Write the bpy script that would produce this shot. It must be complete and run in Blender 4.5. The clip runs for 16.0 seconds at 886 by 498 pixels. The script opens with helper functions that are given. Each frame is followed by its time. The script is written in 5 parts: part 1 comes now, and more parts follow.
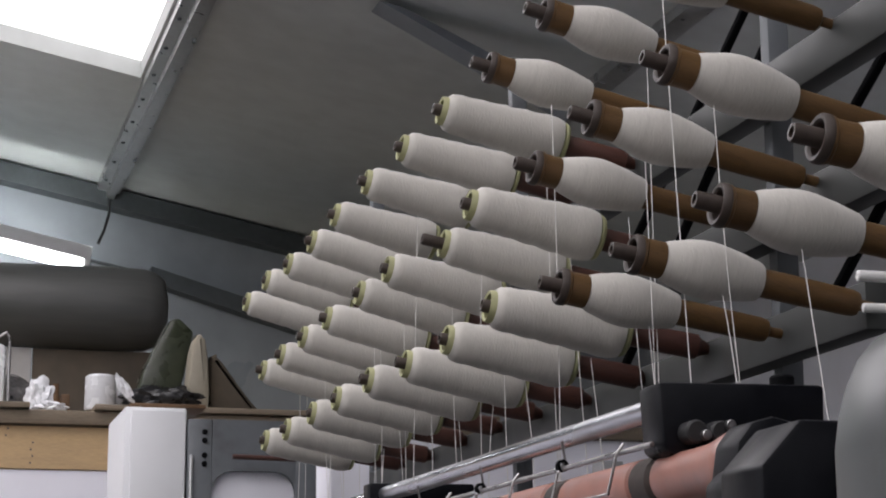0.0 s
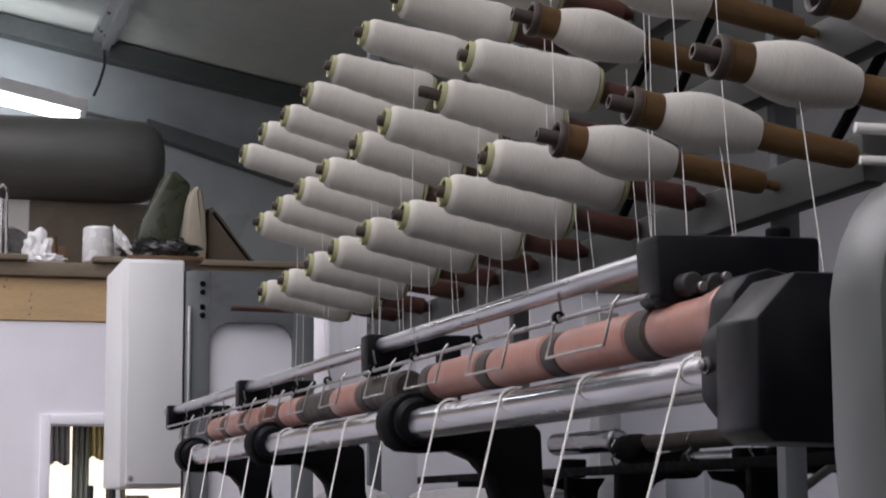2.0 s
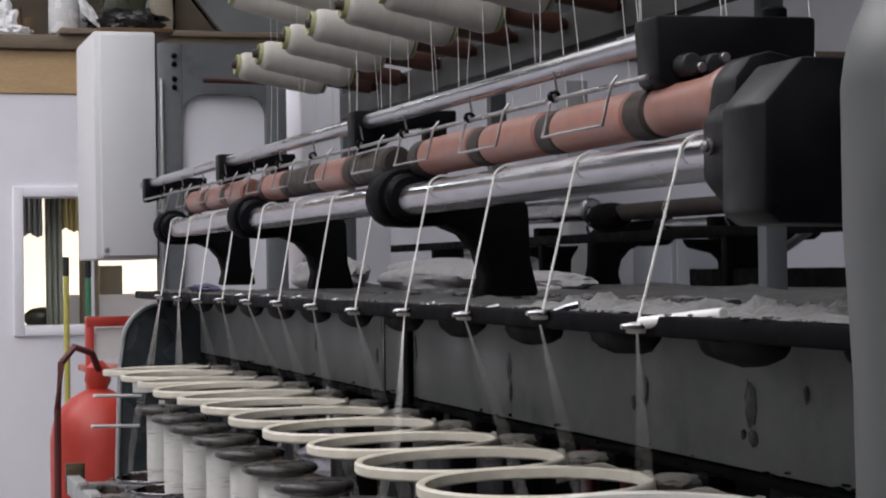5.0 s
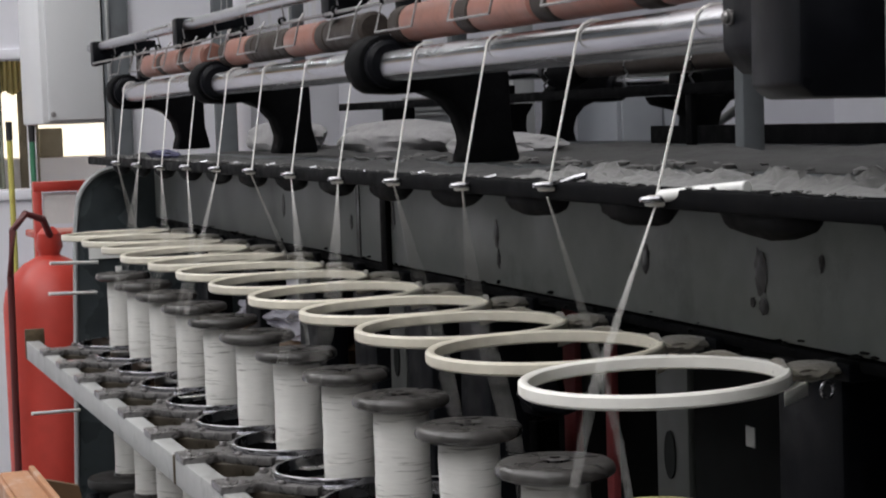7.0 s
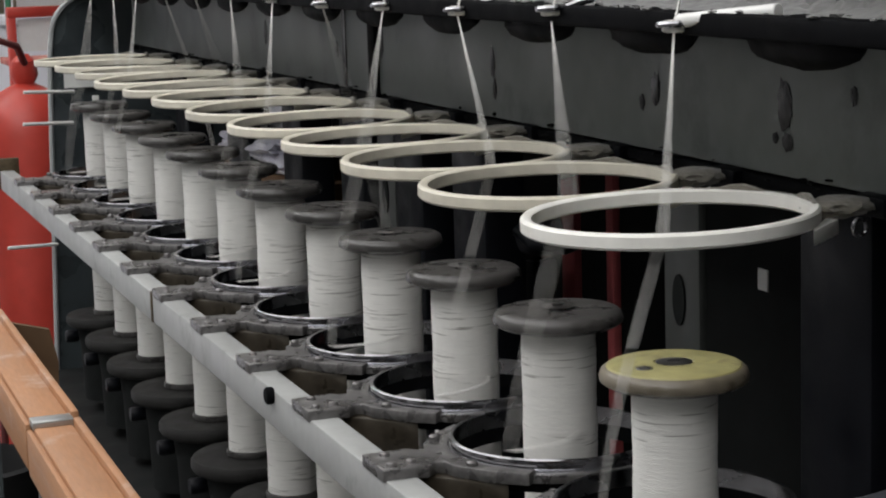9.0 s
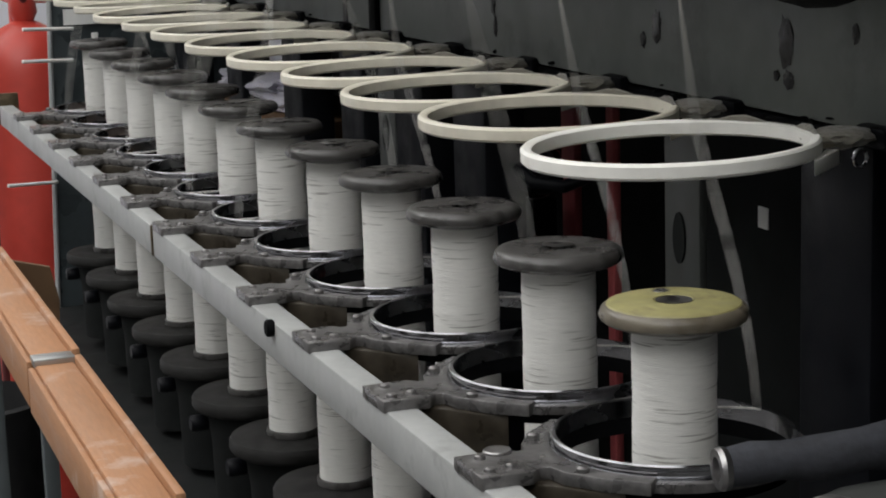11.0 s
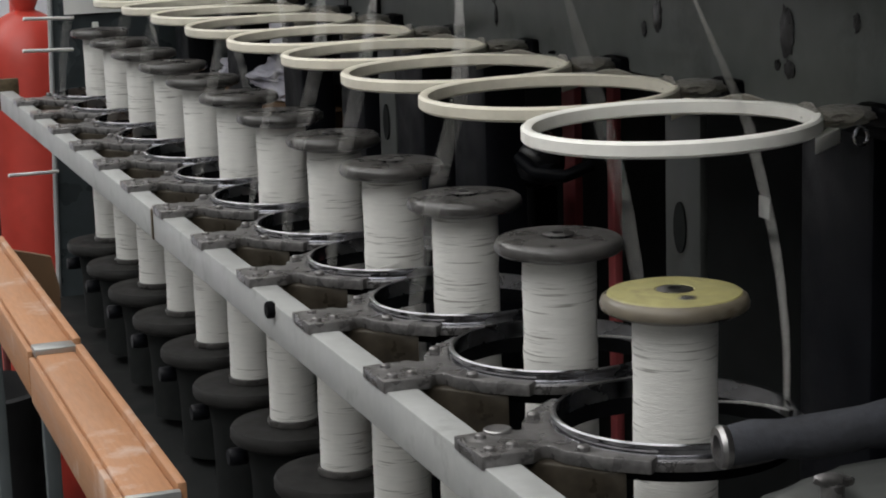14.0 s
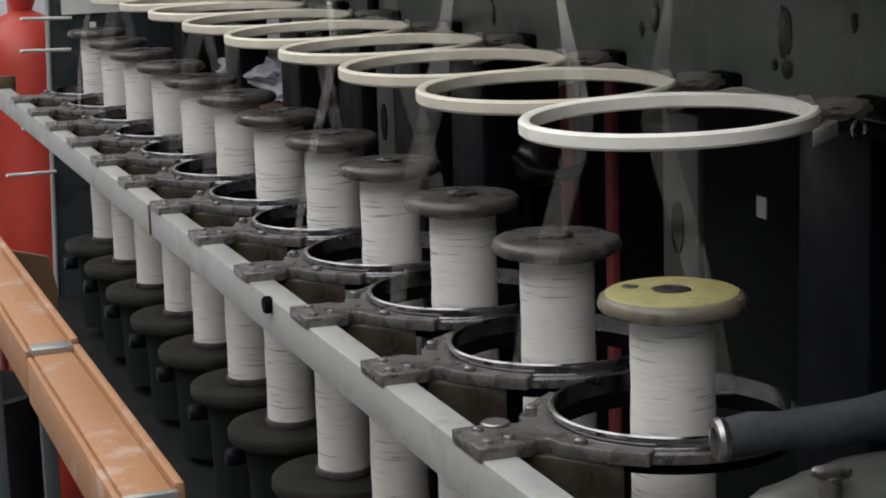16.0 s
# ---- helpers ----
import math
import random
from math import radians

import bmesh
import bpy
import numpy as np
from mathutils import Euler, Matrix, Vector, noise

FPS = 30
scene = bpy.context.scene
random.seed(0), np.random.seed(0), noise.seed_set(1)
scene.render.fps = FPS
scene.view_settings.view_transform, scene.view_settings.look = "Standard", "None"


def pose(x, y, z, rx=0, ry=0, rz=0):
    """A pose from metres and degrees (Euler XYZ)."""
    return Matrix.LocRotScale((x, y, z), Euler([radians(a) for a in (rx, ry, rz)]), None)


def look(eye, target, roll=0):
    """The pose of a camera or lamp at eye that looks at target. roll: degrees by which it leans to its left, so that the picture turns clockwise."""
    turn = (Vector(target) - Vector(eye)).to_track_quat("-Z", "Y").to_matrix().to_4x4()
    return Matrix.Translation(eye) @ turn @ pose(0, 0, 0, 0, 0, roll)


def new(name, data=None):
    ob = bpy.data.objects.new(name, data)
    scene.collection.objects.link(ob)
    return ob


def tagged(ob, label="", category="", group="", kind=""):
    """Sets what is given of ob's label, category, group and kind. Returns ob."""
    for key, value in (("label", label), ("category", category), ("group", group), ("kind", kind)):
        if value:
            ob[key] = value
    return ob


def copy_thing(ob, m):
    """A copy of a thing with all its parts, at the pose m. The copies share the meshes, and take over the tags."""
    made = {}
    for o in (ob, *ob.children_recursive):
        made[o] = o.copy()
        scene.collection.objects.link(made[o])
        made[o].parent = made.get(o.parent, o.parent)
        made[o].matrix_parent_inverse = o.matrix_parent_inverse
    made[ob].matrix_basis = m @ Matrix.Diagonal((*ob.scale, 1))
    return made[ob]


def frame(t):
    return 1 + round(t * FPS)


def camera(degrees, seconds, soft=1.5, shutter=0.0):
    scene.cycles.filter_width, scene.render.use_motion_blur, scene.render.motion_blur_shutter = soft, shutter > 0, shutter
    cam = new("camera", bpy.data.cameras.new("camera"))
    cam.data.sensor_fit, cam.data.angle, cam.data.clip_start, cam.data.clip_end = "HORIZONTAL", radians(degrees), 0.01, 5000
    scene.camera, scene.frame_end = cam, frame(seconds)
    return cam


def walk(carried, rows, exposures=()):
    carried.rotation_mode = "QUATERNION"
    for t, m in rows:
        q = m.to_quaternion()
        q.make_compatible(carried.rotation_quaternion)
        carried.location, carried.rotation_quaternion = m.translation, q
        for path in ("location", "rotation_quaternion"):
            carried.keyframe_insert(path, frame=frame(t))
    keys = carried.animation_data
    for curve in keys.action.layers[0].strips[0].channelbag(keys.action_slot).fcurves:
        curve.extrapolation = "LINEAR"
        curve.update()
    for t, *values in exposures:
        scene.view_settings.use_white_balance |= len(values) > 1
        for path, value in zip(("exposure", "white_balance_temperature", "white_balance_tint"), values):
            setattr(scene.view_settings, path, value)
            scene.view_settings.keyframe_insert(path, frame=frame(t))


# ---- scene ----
cam = camera(26.3, 16.0, soft=1.9, shutter=0.5)
# seconds, eye, yaw to the left of +y, pitch, roll
PATH = [
    (0.0, (-0.496, -1.243, 1.434), -16.04, 12.16, -0.30),
    (0.5, (-0.496, -1.243, 1.434), -16.06, 11.38, -0.30),
    (1.0, (-0.496, -1.243, 1.434), -16.08, 10.45, -0.30),
    (1.5, (-0.496, -1.243, 1.434), -16.10, 9.01, -0.30),
    (2.0, (-0.496, -1.243, 1.434), -16.11, 7.70, -0.30),
    (2.5, (-0.496, -1.243, 1.434), -16.13, 6.38, -0.30),
    (3.0, (-0.496, -1.243, 1.434), -16.15, 5.18, -0.30),
    (3.5, (-0.496, -1.243, 1.434), -16.19, 4.02, -0.30),
    (4.0, (-0.496, -1.243, 1.434), -16.22, 3.00, -0.30),
    (6.5, (-0.610, -1.281, 1.468), -19.33, -3.02, -1.89),
    (7.0, (-0.597, -1.225, 1.466), -19.53, -3.99, -1.87),
    (7.5, (-0.580, -1.167, 1.464), -19.65, -5.47, -1.85),
    (8.0, (-0.561, -1.106, 1.459), -19.77, -6.89, -1.80),
    (8.5, (-0.561, -1.106, 1.459), -19.76, -8.06, -1.80),
    (9.0, (-0.561, -1.106, 1.459), -19.78, -9.18, -1.80),
    (9.5, (-0.561, -1.106, 1.459), -19.71, -9.70, -1.80),
    (10.0, (-0.561, -1.106, 1.459), -19.69, -10.26, -1.80),
    (12.5, (-0.561, -1.106, 1.459), -19.73, -11.38, -1.80),
    (13.0, (-0.561, -1.106, 1.459), -19.70, -11.38, -1.80),
    (13.5, (-0.561, -1.106, 1.459), -19.69, -11.38, -1.80),
    (14.0, (-0.561, -1.106, 1.459), -19.68, -11.37, -1.80),
    (14.5, (-0.561, -1.106, 1.459), -19.76, -11.38, -1.80),
    (15.0, (-0.561, -1.106, 1.459), -19.68, -11.37, -1.80),
    (15.5, (-0.561, -1.106, 1.459), -19.68, -11.37, -1.80),
    (16.0, (-0.561, -1.106, 1.459), -19.75, -11.37, -1.80),
]


def aim(eye, yaw, pitch):
    a, b = radians(yaw), radians(pitch)
    return (eye[0] - math.sin(a) * math.cos(b), eye[1] + math.cos(a) * math.cos(b), eye[2] + math.sin(b))


walk(cam, [(t, look(e, aim(e, yaw, pitch), roll)) for t, e, yaw, pitch, roll in PATH],
     exposures=[(0.0, 0.44, 6520, 18), (2.0, 0.40, 6520, 19), (3.0, 0.32, 6510, 18), (4.2, 0.27, 6500, 17), (6.5, 0.40, 6550, 13), (8.0, 0.37, 6600, 11), (12.5, 0.29, 6640, 9), (16.0, 0.29, 6650, 9)])

# ---- light ----
world = bpy.data.worlds.new("sky")
scene.world = world
world.use_nodes = True
sky = world.node_tree.nodes.new("ShaderNodeTexSky")
sky.sky_type, sky.sun_disc = "NISHITA", False
sky.sun_elevation, sky.sun_rotation = radians(50), radians(250)
world.node_tree.links.new(sky.outputs[0], world.node_tree.nodes["Background"].inputs[0])
world.node_tree.nodes["Background"].inputs[1].default_value = 0.15


def area_lamp(name, m, sx, sy, watts, colour):
    data = bpy.data.lights.new(name, "AREA")
    data.shape, data.size, data.size_y, data.energy, data.color = "RECTANGLE", sx, sy, watts, colour
    ob = new(name, data)
    ob.matrix_world = m
    return tagged(ob, kind="structure")


ROOF_Z, ROOF_K = 3.395, -0.195


def roof_z(x):
    return ROOF_Z + ROOF_K * x


# daylight falling in through the long roof light, and the fluorescent batten on the gable
# this lamp fills the roof light's unseen west part, added to light from the left
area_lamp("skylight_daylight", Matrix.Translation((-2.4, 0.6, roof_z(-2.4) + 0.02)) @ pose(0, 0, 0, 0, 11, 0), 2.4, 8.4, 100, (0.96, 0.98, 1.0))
area_lamp("batten_light_1", look((-0.3, 6.12, 3.03), (-0.3, 6.12, 0)), 1.1, 0.06, 2, (0.93, 1.0, 0.97))
# added lamp above the tray, imitates the tube's reflected glow on the gable
area_lamp("batten_light_2", look((-0.45, 6.1, 3.15), (-0.45, 6.5, 3.19)), 1.1, 0.05, 3.0, (0.93, 1.0, 0.97))


# ---- materials ----
def material(name, colour, rough=0.6, metal=0.0, vary=0.25, scale=30.0, bump=0.15, spots=0.0, spot_colour=(0.05, 0.04, 0.03), spot_scale=8.0,
             rough_vary=0.15, stretch=(1, 1, 1), fine=4.0, sheen=0.0, translucent=0.0, per_object=0.0, spec=0.5, groove_shade=None):
    m = bpy.data.materials.new(name)
    m.use_nodes = True
    nt = m.node_tree
    n, link = nt.nodes, nt.links.new
    b = n["Principled BSDF"]
    co = n.new("ShaderNodeTexCoord")
    mp = n.new("ShaderNodeMapping")
    mp.inputs["Scale"].default_value = stretch
    link(co.outputs["Object"], mp.inputs["Vector"])
    broad, grain = n.new("ShaderNodeTexNoise"), n.new("ShaderNodeTexNoise")
    broad.inputs["Scale"].default_value, broad.inputs["Detail"].default_value = scale, 4
    grain.inputs["Scale"].default_value, grain.inputs["Detail"].default_value = scale * fine, 3
    for x in (broad, grain):
        link(mp.outputs[0], x.inputs["Vector"])
    mixn = n.new("ShaderNodeMath")
    mixn.operation = "MULTIPLY_ADD"
    link(grain.outputs[0], mixn.inputs[0])
    mixn.inputs[1].default_value = 0.45
    half = n.new("ShaderNodeMath")
    half.operation = "MULTIPLY"
    link(broad.outputs[0], half.inputs[0])
    half.inputs[1].default_value = 0.55
    link(half.outputs[0], mixn.inputs[2])
    ramp = n.new("ShaderNodeMapRange")
    link(mixn.outputs[0], ramp.inputs[0])
    ramp.inputs[1].default_value, ramp.inputs[2].default_value = 0.3, 0.7
    ramp.inputs[3].default_value, ramp.inputs[4].default_value = 1 - vary, 1 + vary
    scaled = n.new("ShaderNodeVectorMath")
    scaled.operation = "SCALE"
    scaled.inputs[0].default_value = colour[:3]
    link(ramp.outputs[0], scaled.inputs["Scale"])
    out = scaled.outputs[0]
    if per_object:
        info, rng = n.new("ShaderNodeObjectInfo"), n.new("ShaderNodeMapRange")
        link(info.outputs["Random"], rng.inputs[0])
        rng.inputs[3].default_value, rng.inputs[4].default_value = 1 - per_object, 1 + per_object
        again = n.new("ShaderNodeVectorMath")
        again.operation = "SCALE"
        link(out, again.inputs[0])
        link(rng.outputs[0], again.inputs["Scale"])
        out = again.outputs[0]
    if spots:
        sn, sr, mx = n.new("ShaderNodeTexNoise"), n.new("ShaderNodeMapRange"), n.new("ShaderNodeMix")
        sn.inputs["Scale"].default_value, sn.inputs["Detail"].default_value, sn.inputs["Roughness"].default_value = spot_scale, 6, 0.65
        link(co.outputs["Object"], sn.inputs["Vector"])
        link(sn.outputs[0], sr.inputs[0])
        sr.inputs[1].default_value, sr.inputs[2].default_value, sr.inputs[4].default_value = 0.56, 0.68, spots
        mx.data_type = "RGBA"
        link(sr.outputs[0], mx.inputs[0])
        link(out, mx.inputs[6])
        mx.inputs[7].default_value = (*spot_colour, 1)
        out = mx.outputs[2]
    # shade between windings, put into the colour as dark dashes
    if groove_shade:
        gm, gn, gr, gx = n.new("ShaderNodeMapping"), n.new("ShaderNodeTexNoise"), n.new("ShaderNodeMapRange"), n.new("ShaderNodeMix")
        gm.inputs["Scale"].default_value = groove_shade[:3]
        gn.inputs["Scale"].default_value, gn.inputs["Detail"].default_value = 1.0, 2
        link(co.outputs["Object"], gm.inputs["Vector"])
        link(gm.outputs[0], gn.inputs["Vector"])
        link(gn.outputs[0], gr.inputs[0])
        gr.inputs[1].default_value, gr.inputs[2].default_value, gr.inputs[4].default_value = 0.63, 0.70, groove_shade[3]
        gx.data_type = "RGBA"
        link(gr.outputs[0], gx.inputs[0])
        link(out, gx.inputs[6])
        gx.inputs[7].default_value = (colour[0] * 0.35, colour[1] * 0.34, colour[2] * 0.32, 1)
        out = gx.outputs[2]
    link(out, b.inputs["Base Color"])
    rr = n.new("ShaderNodeMapRange")
    link(broad.outputs[0], rr.inputs[0])
    rr.inputs[1].default_value, rr.inputs[2].default_value = 0.3, 0.7
    rr.inputs[3].default_value, rr.inputs[4].default_value = max(0.02, rough - rough_vary), min(1, rough + rough_vary)
    link(rr.outputs[0], b.inputs["Roughness"])
    b.inputs["Metallic"].default_value = metal
    b.inputs["Specular IOR Level"].default_value = spec
    if sheen:
        b.inputs["Sheen Weight"].default_value = sheen
    if translucent:
        b.inputs["Transmission Weight"].default_value = translucent
    if bump:
        bp = n.new("ShaderNodeBump")
        bp.inputs["Strength"].default_value, bp.inputs["Distance"].default_value = bump, 0.002
        link(mixn.outputs[0], bp.inputs["Height"])
        link(bp.outputs[0], b.inputs["Normal"])
    return m


def glow(name, colour, strength):
    m = bpy.data.materials.new(name)
    m.use_nodes = True
    b = m.node_tree.nodes["Principled BSDF"]
    b.inputs["Base Color"].default_value = (*colour, 1)
    b.inputs["Emission Color"].default_value = (*colour, 1)
    b.inputs["Emission Strength"].default_value = strength
    return m


IRON = material("black_cast_iron", (0.0045, 0.0047, 0.0055), 0.65, vary=0.4, scale=40, bump=0.25, spots=0.3, spot_colour=(0.012, 0.012, 0.012), spot_scale=14, spec=0.05)
IRON_PAINT = material("black_gloss_paint", (0.0045, 0.005, 0.007), 0.45, vary=0.3, scale=25, spots=0.25, spot_colour=(0.014, 0.014, 0.017), spec=0.12)
GREY = material("machine_grey_paint", (0.13, 0.142, 0.152), 0.55, vary=0.12, scale=9, spots=0.5, spot_colour=(0.09, 0.09, 0.09), spot_scale=11, bump=0.08)
BEAM = material("scuffed_beam_paint", (0.19, 0.206, 0.20), 0.5, vary=0.15, scale=9, spots=0.55, spot_colour=(0.085, 0.09, 0.09), spot_scale=6, bump=0.08)
COVER = material("dark_green_grey_paint", (0.038, 0.041, 0.039), 0.5, vary=0.18, scale=7, spots=0.45, spot_colour=(0.028, 0.026, 0.022), spot_scale=9, bump=0.06)
END_PAINT = material("grey_end_paint", (0.075, 0.081, 0.080), 0.36, vary=0.12, scale=5, spots=0.4, spot_colour=(0.05, 0.052, 0.048), spot_scale=9, bump=0.04)
GREY_LIGHT = material("light_grey_paint", (0.36, 0.37, 0.375), 0.5, vary=0.08, scale=7, spots=0.25, spot_colour=(0.2, 0.2, 0.2), spot_scale=9, bump=0.06)
SIDE_WALL = material("unseen_wall_grey", (0.22, 0.225, 0.225), 0.7, vary=0.08, scale=3, bump=0.05, spots=0.2, spot_colour=(0.15, 0.15, 0.15), spot_scale=4)
BOLSTER = material("sooty_bolster", (0.020, 0.0195, 0.019), 0.62, vary=0.4, scale=30, bump=0.2, spots=0.4, spot_colour=(0.055, 0.053, 0.05), spot_scale=18, spec=0.2)
RAIL = material("worn_grey_rail_paint", (0.36, 0.365, 0.36), 0.45, vary=0.12, scale=18, spots=0.5, spot_colour=(0.19, 0.19, 0.18), spot_scale=20, bump=0.1)
# tone streaks along y imitate the rollers' lengthwise highlights in the colour
CHROME = material("polished_steel", (0.42, 0.42, 0.445), 0.22, 1.0, vary=0.3, scale=26, bump=0.0, stretch=(1, 0.12, 1), spots=0.08, spot_colour=(0.25, 0.24, 0.25), spot_scale=16)
STEEL_BAR = material("brushed_steel_bar", (0.46, 0.47, 0.50), 0.3, 1.0, vary=0.15, scale=26, bump=0.05, stretch=(1, 0.1, 1), spots=0.2, spot_colour=(0.25, 0.25, 0.26), spot_scale=20)
STEEL = material("dull_steel", (0.34, 0.33, 0.33), 0.38, 1.0, vary=0.3, scale=30, bump=0.15, spots=0.5, spot_colour=(0.12, 0.11, 0.1), spot_scale=25)
CAST = material("oily_cast_bracket", (0.18, 0.173, 0.172), 0.32, 0.62, vary=0.4, scale=45, bump=0.35, spots=0.6, spot_colour=(0.05, 0.046, 0.042), spot_scale=30)
BOSS = material("oil_stained_bronze", (0.042, 0.034, 0.024), 0.4, 0.3, vary=0.4, scale=40, bump=0.3, spots=0.5, spot_colour=(0.015, 0.014, 0.012), spot_scale=30)
BRASSY = material("oily_bronze", (0.10, 0.075, 0.045), 0.45, 0.6, vary=0.4, scale=40, bump=0.3)
COPPER = material("pink_rubber_cot", (0.32, 0.145, 0.112), 0.42, vary=0.2, scale=16, bump=0.08, spots=0.55, spot_colour=(0.19, 0.10, 0.08), spot_scale=14, per_object=0.12)
DARK_ROLL = material("dark_roller_sleeve", (0.055, 0.045, 0.04), 0.6, vary=0.3, scale=40, bump=0.15, spec=0.2)
CREAM = material("cream_plastic", (0.80, 0.785, 0.74), 0.42, vary=0.06, scale=18, bump=0.04, spots=0.35, spot_colour=(0.58, 0.53, 0.42), spot_scale=12, per_object=0.06)
CREAM_OLD = material("yellowed_cream_plastic", (0.66, 0.62, 0.52), 0.5, vary=0.12, scale=16, bump=0.06, spots=0.6, spot_colour=(0.36, 0.31, 0.22), spot_scale=10, per_object=0.1)
YARN = material("wound_wool", (0.70, 0.69, 0.66), 0.95, vary=0.07, scale=60, bump=0.5, stretch=(0.6, 0.6, 7), sheen=0.3, rough_vary=0.04, per_object=0.04, groove_shade=(20, 20, 460, 0.85))
YARN_CONE = material("cone_wool", (0.52, 0.50, 0.455), 0.95, vary=0.05, scale=34, bump=0.4, stretch=(2.5, 0.9, 0.9), sheen=0.35, rough_vary=0.04, per_object=0.07, groove_shade=(220, 16, 16, 0.10))
THREAD = material("wool_thread", (0.80, 0.79, 0.76), 0.95, vary=0.1, scale=200, bump=0.3)
FLANGE = material("dark_bobbin_flange", (0.060, 0.057, 0.055), 0.3, vary=0.35, scale=30, bump=0.15, spots=0.4, spot_colour=(0.12, 0.115, 0.11), spot_scale=22, per_object=0.25)
RIM = material("worn_brown_rim", (0.14, 0.12, 0.09), 0.34, vary=0.35, scale=30, bump=0.2, spots=0.5, spot_colour=(0.22, 0.20, 0.15), spot_scale=20)
FLANGE_TAN = material("worn_tan_flange", (0.33, 0.30, 0.13), 0.5, vary=0.25, scale=30, bump=0.2, spots=0.7, spot_colour=(0.13, 0.11, 0.07), spot_scale=26)
BROWN = material("brown_bobbin_wood", (0.112, 0.060, 0.021), 0.5, vary=0.25, scale=30, bump=0.15, stretch=(1, 6, 6), per_object=0.2)
RED_BROWN = material("red_brown_peg", (0.075, 0.030, 0.022), 0.45, vary=0.25, scale=30, bump=0.12, stretch=(1, 6, 6), per_object=0.2)
PEG_TIP = material("dark_peg_tip", (0.042, 0.030, 0.024), 0.5, vary=0.25, scale=40)
TUBE = material("green_card_tube", (0.37, 0.37, 0.20), 0.7, vary=0.12, scale=30, bump=0.1)
TANK = material("red_paint", (0.50, 0.050, 0.035), 0.4, vary=0.12, scale=6, bump=0.06, spots=0.3, spot_colour=(0.33, 0.03, 0.02), spot_scale=7)
PINK = material("faded_red_paint", (0.36, 0.075, 0.08), 0.5, vary=0.15, scale=12)
PLY = material("plywood", (0.52, 0.36, 0.19), 0.65, vary=0.16, scale=5, bump=0.12, stretch=(1.2, 8, 8), fine=8)
PLANK = material("orange_plank", (0.38, 0.185, 0.09), 0.6, vary=0.18, scale=7, bump=0.15, stretch=(9, 1, 9), spots=0.8, spot_colour=(0.50, 0.37, 0.30), spot_scale=15, fine=7)
PLY_EDGE = material("plywood_edge", (0.19, 0.15, 0.105), 0.7, vary=0.3, scale=12, bump=0.2, stretch=(1, 1, 16))
WALL = material("white_wall_paint", (0.86, 0.86, 0.92), 0.7, vary=0.03, scale=3, bump=0.04)
CABINET = material("white_enamel", (0.72, 0.73, 0.745), 0.45, vary=0.02, scale=3, bump=0.0, spots=0.12, spot_colour=(0.5, 0.5, 0.5))
ROOFM = material("grey_roof_lining", (0.57, 0.60, 0.585), 0.55, vary=0.1, scale=2.5, bump=0.05, spots=0.2, spot_colour=(0.38, 0.40, 0.40), spot_scale=3)
GABLE = material("blue_grey_lining", (0.25, 0.275, 0.30), 0.4, vary=0.12, scale=2.5, bump=0.05)
ROOF_DARK = material("dark_steel_purlin", (0.06, 0.07, 0.075), 0.55, vary=0.2, scale=8)
GALV = material("galvanised_steel", (0.42, 0.43, 0.43), 0.38, 0.8, vary=0.15, scale=14, bump=0.06)
CONCRETE = material("grey_concrete", (0.085, 0.083, 0.080), 0.85, vary=0.15, scale=4, bump=0.2, spots=0.4, spot_colour=(0.09, 0.088, 0.085), spot_scale=3)
LINT_DARK = material("dark_lint", (0.022, 0.022, 0.022), 1.0, vary=0.35, scale=40, bump=0.9, sheen=0.15, rough_vary=0.0)
FUR = material("brownish_fluff", (0.19, 0.175, 0.145), 1.0, vary=0.3, scale=60, bump=0.9, sheen=0.4, rough_vary=0.0)
LINT = material("wool_lint", (0.15, 0.148, 0.145), 1.0, vary=0.25, scale=40, bump=0.9, sheen=0.4, rough_vary=0.0)
FLEECE = material("waste_fleece", (0.27, 0.265, 0.27), 1.0, vary=0.18, scale=28, bump=0.9, sheen=0.3, rough_vary=0.0)
BAG = material("clear_plastic_bag", (0.84, 0.85, 0.87), 0.25, vary=0.06, scale=22, bump=0.5, translucent=0.15)
BAG_LILAC = material("lilac_plastic_bag", (0.50, 0.49, 0.56), 0.3, vary=0.15, scale=22, bump=0.6)
OLIVE = material("olive_bag", (0.034, 0.041, 0.024), 0.3, vary=0.4, scale=14, bump=0.6)
CARD = material("brown_card", (0.115, 0.062, 0.028), 0.8, vary=0.2, scale=9, bump=0.1)
OIL = material("dried_oil", (0.010, 0.010, 0.010), 0.45, vary=0.4, scale=40)
HOUSING = material("black_enamel", (0.005, 0.0055, 0.0075), 0.42, vary=0.3, scale=18, spots=0.3, spot_colour=(0.011, 0.012, 0.014), spot_scale=9, spec=0.14)
ROLLED = material("grey_rolled_sheet", (0.08, 0.083, 0.08), 0.45, vary=0.15, scale=6, bump=0.08, stretch=(0.3, 2, 2))
DRAPE = material("grey_green_drape", (0.36, 0.39, 0.33), 0.85, vary=0.12, scale=15, bump=0.3, stretch=(3, 3, 0.3))
SCREEN = material("dark_hardboard", (0.085, 0.068, 0.050), 0.8, vary=0.25, scale=4, bump=0.1)
PALE_SCREEN = material("pale_lit_board", (0.46, 0.45, 0.43), 0.7, vary=0.15, scale=3, bump=0.05)
BLACK_FILM = material("black_shiny_film", (0.018, 0.018, 0.019), 0.22, vary=0.4, scale=14, bump=0.6)
DARK_SACK = material("brown_sack", (0.085, 0.068, 0.048), 0.85, vary=0.2, scale=8, bump=0.4)
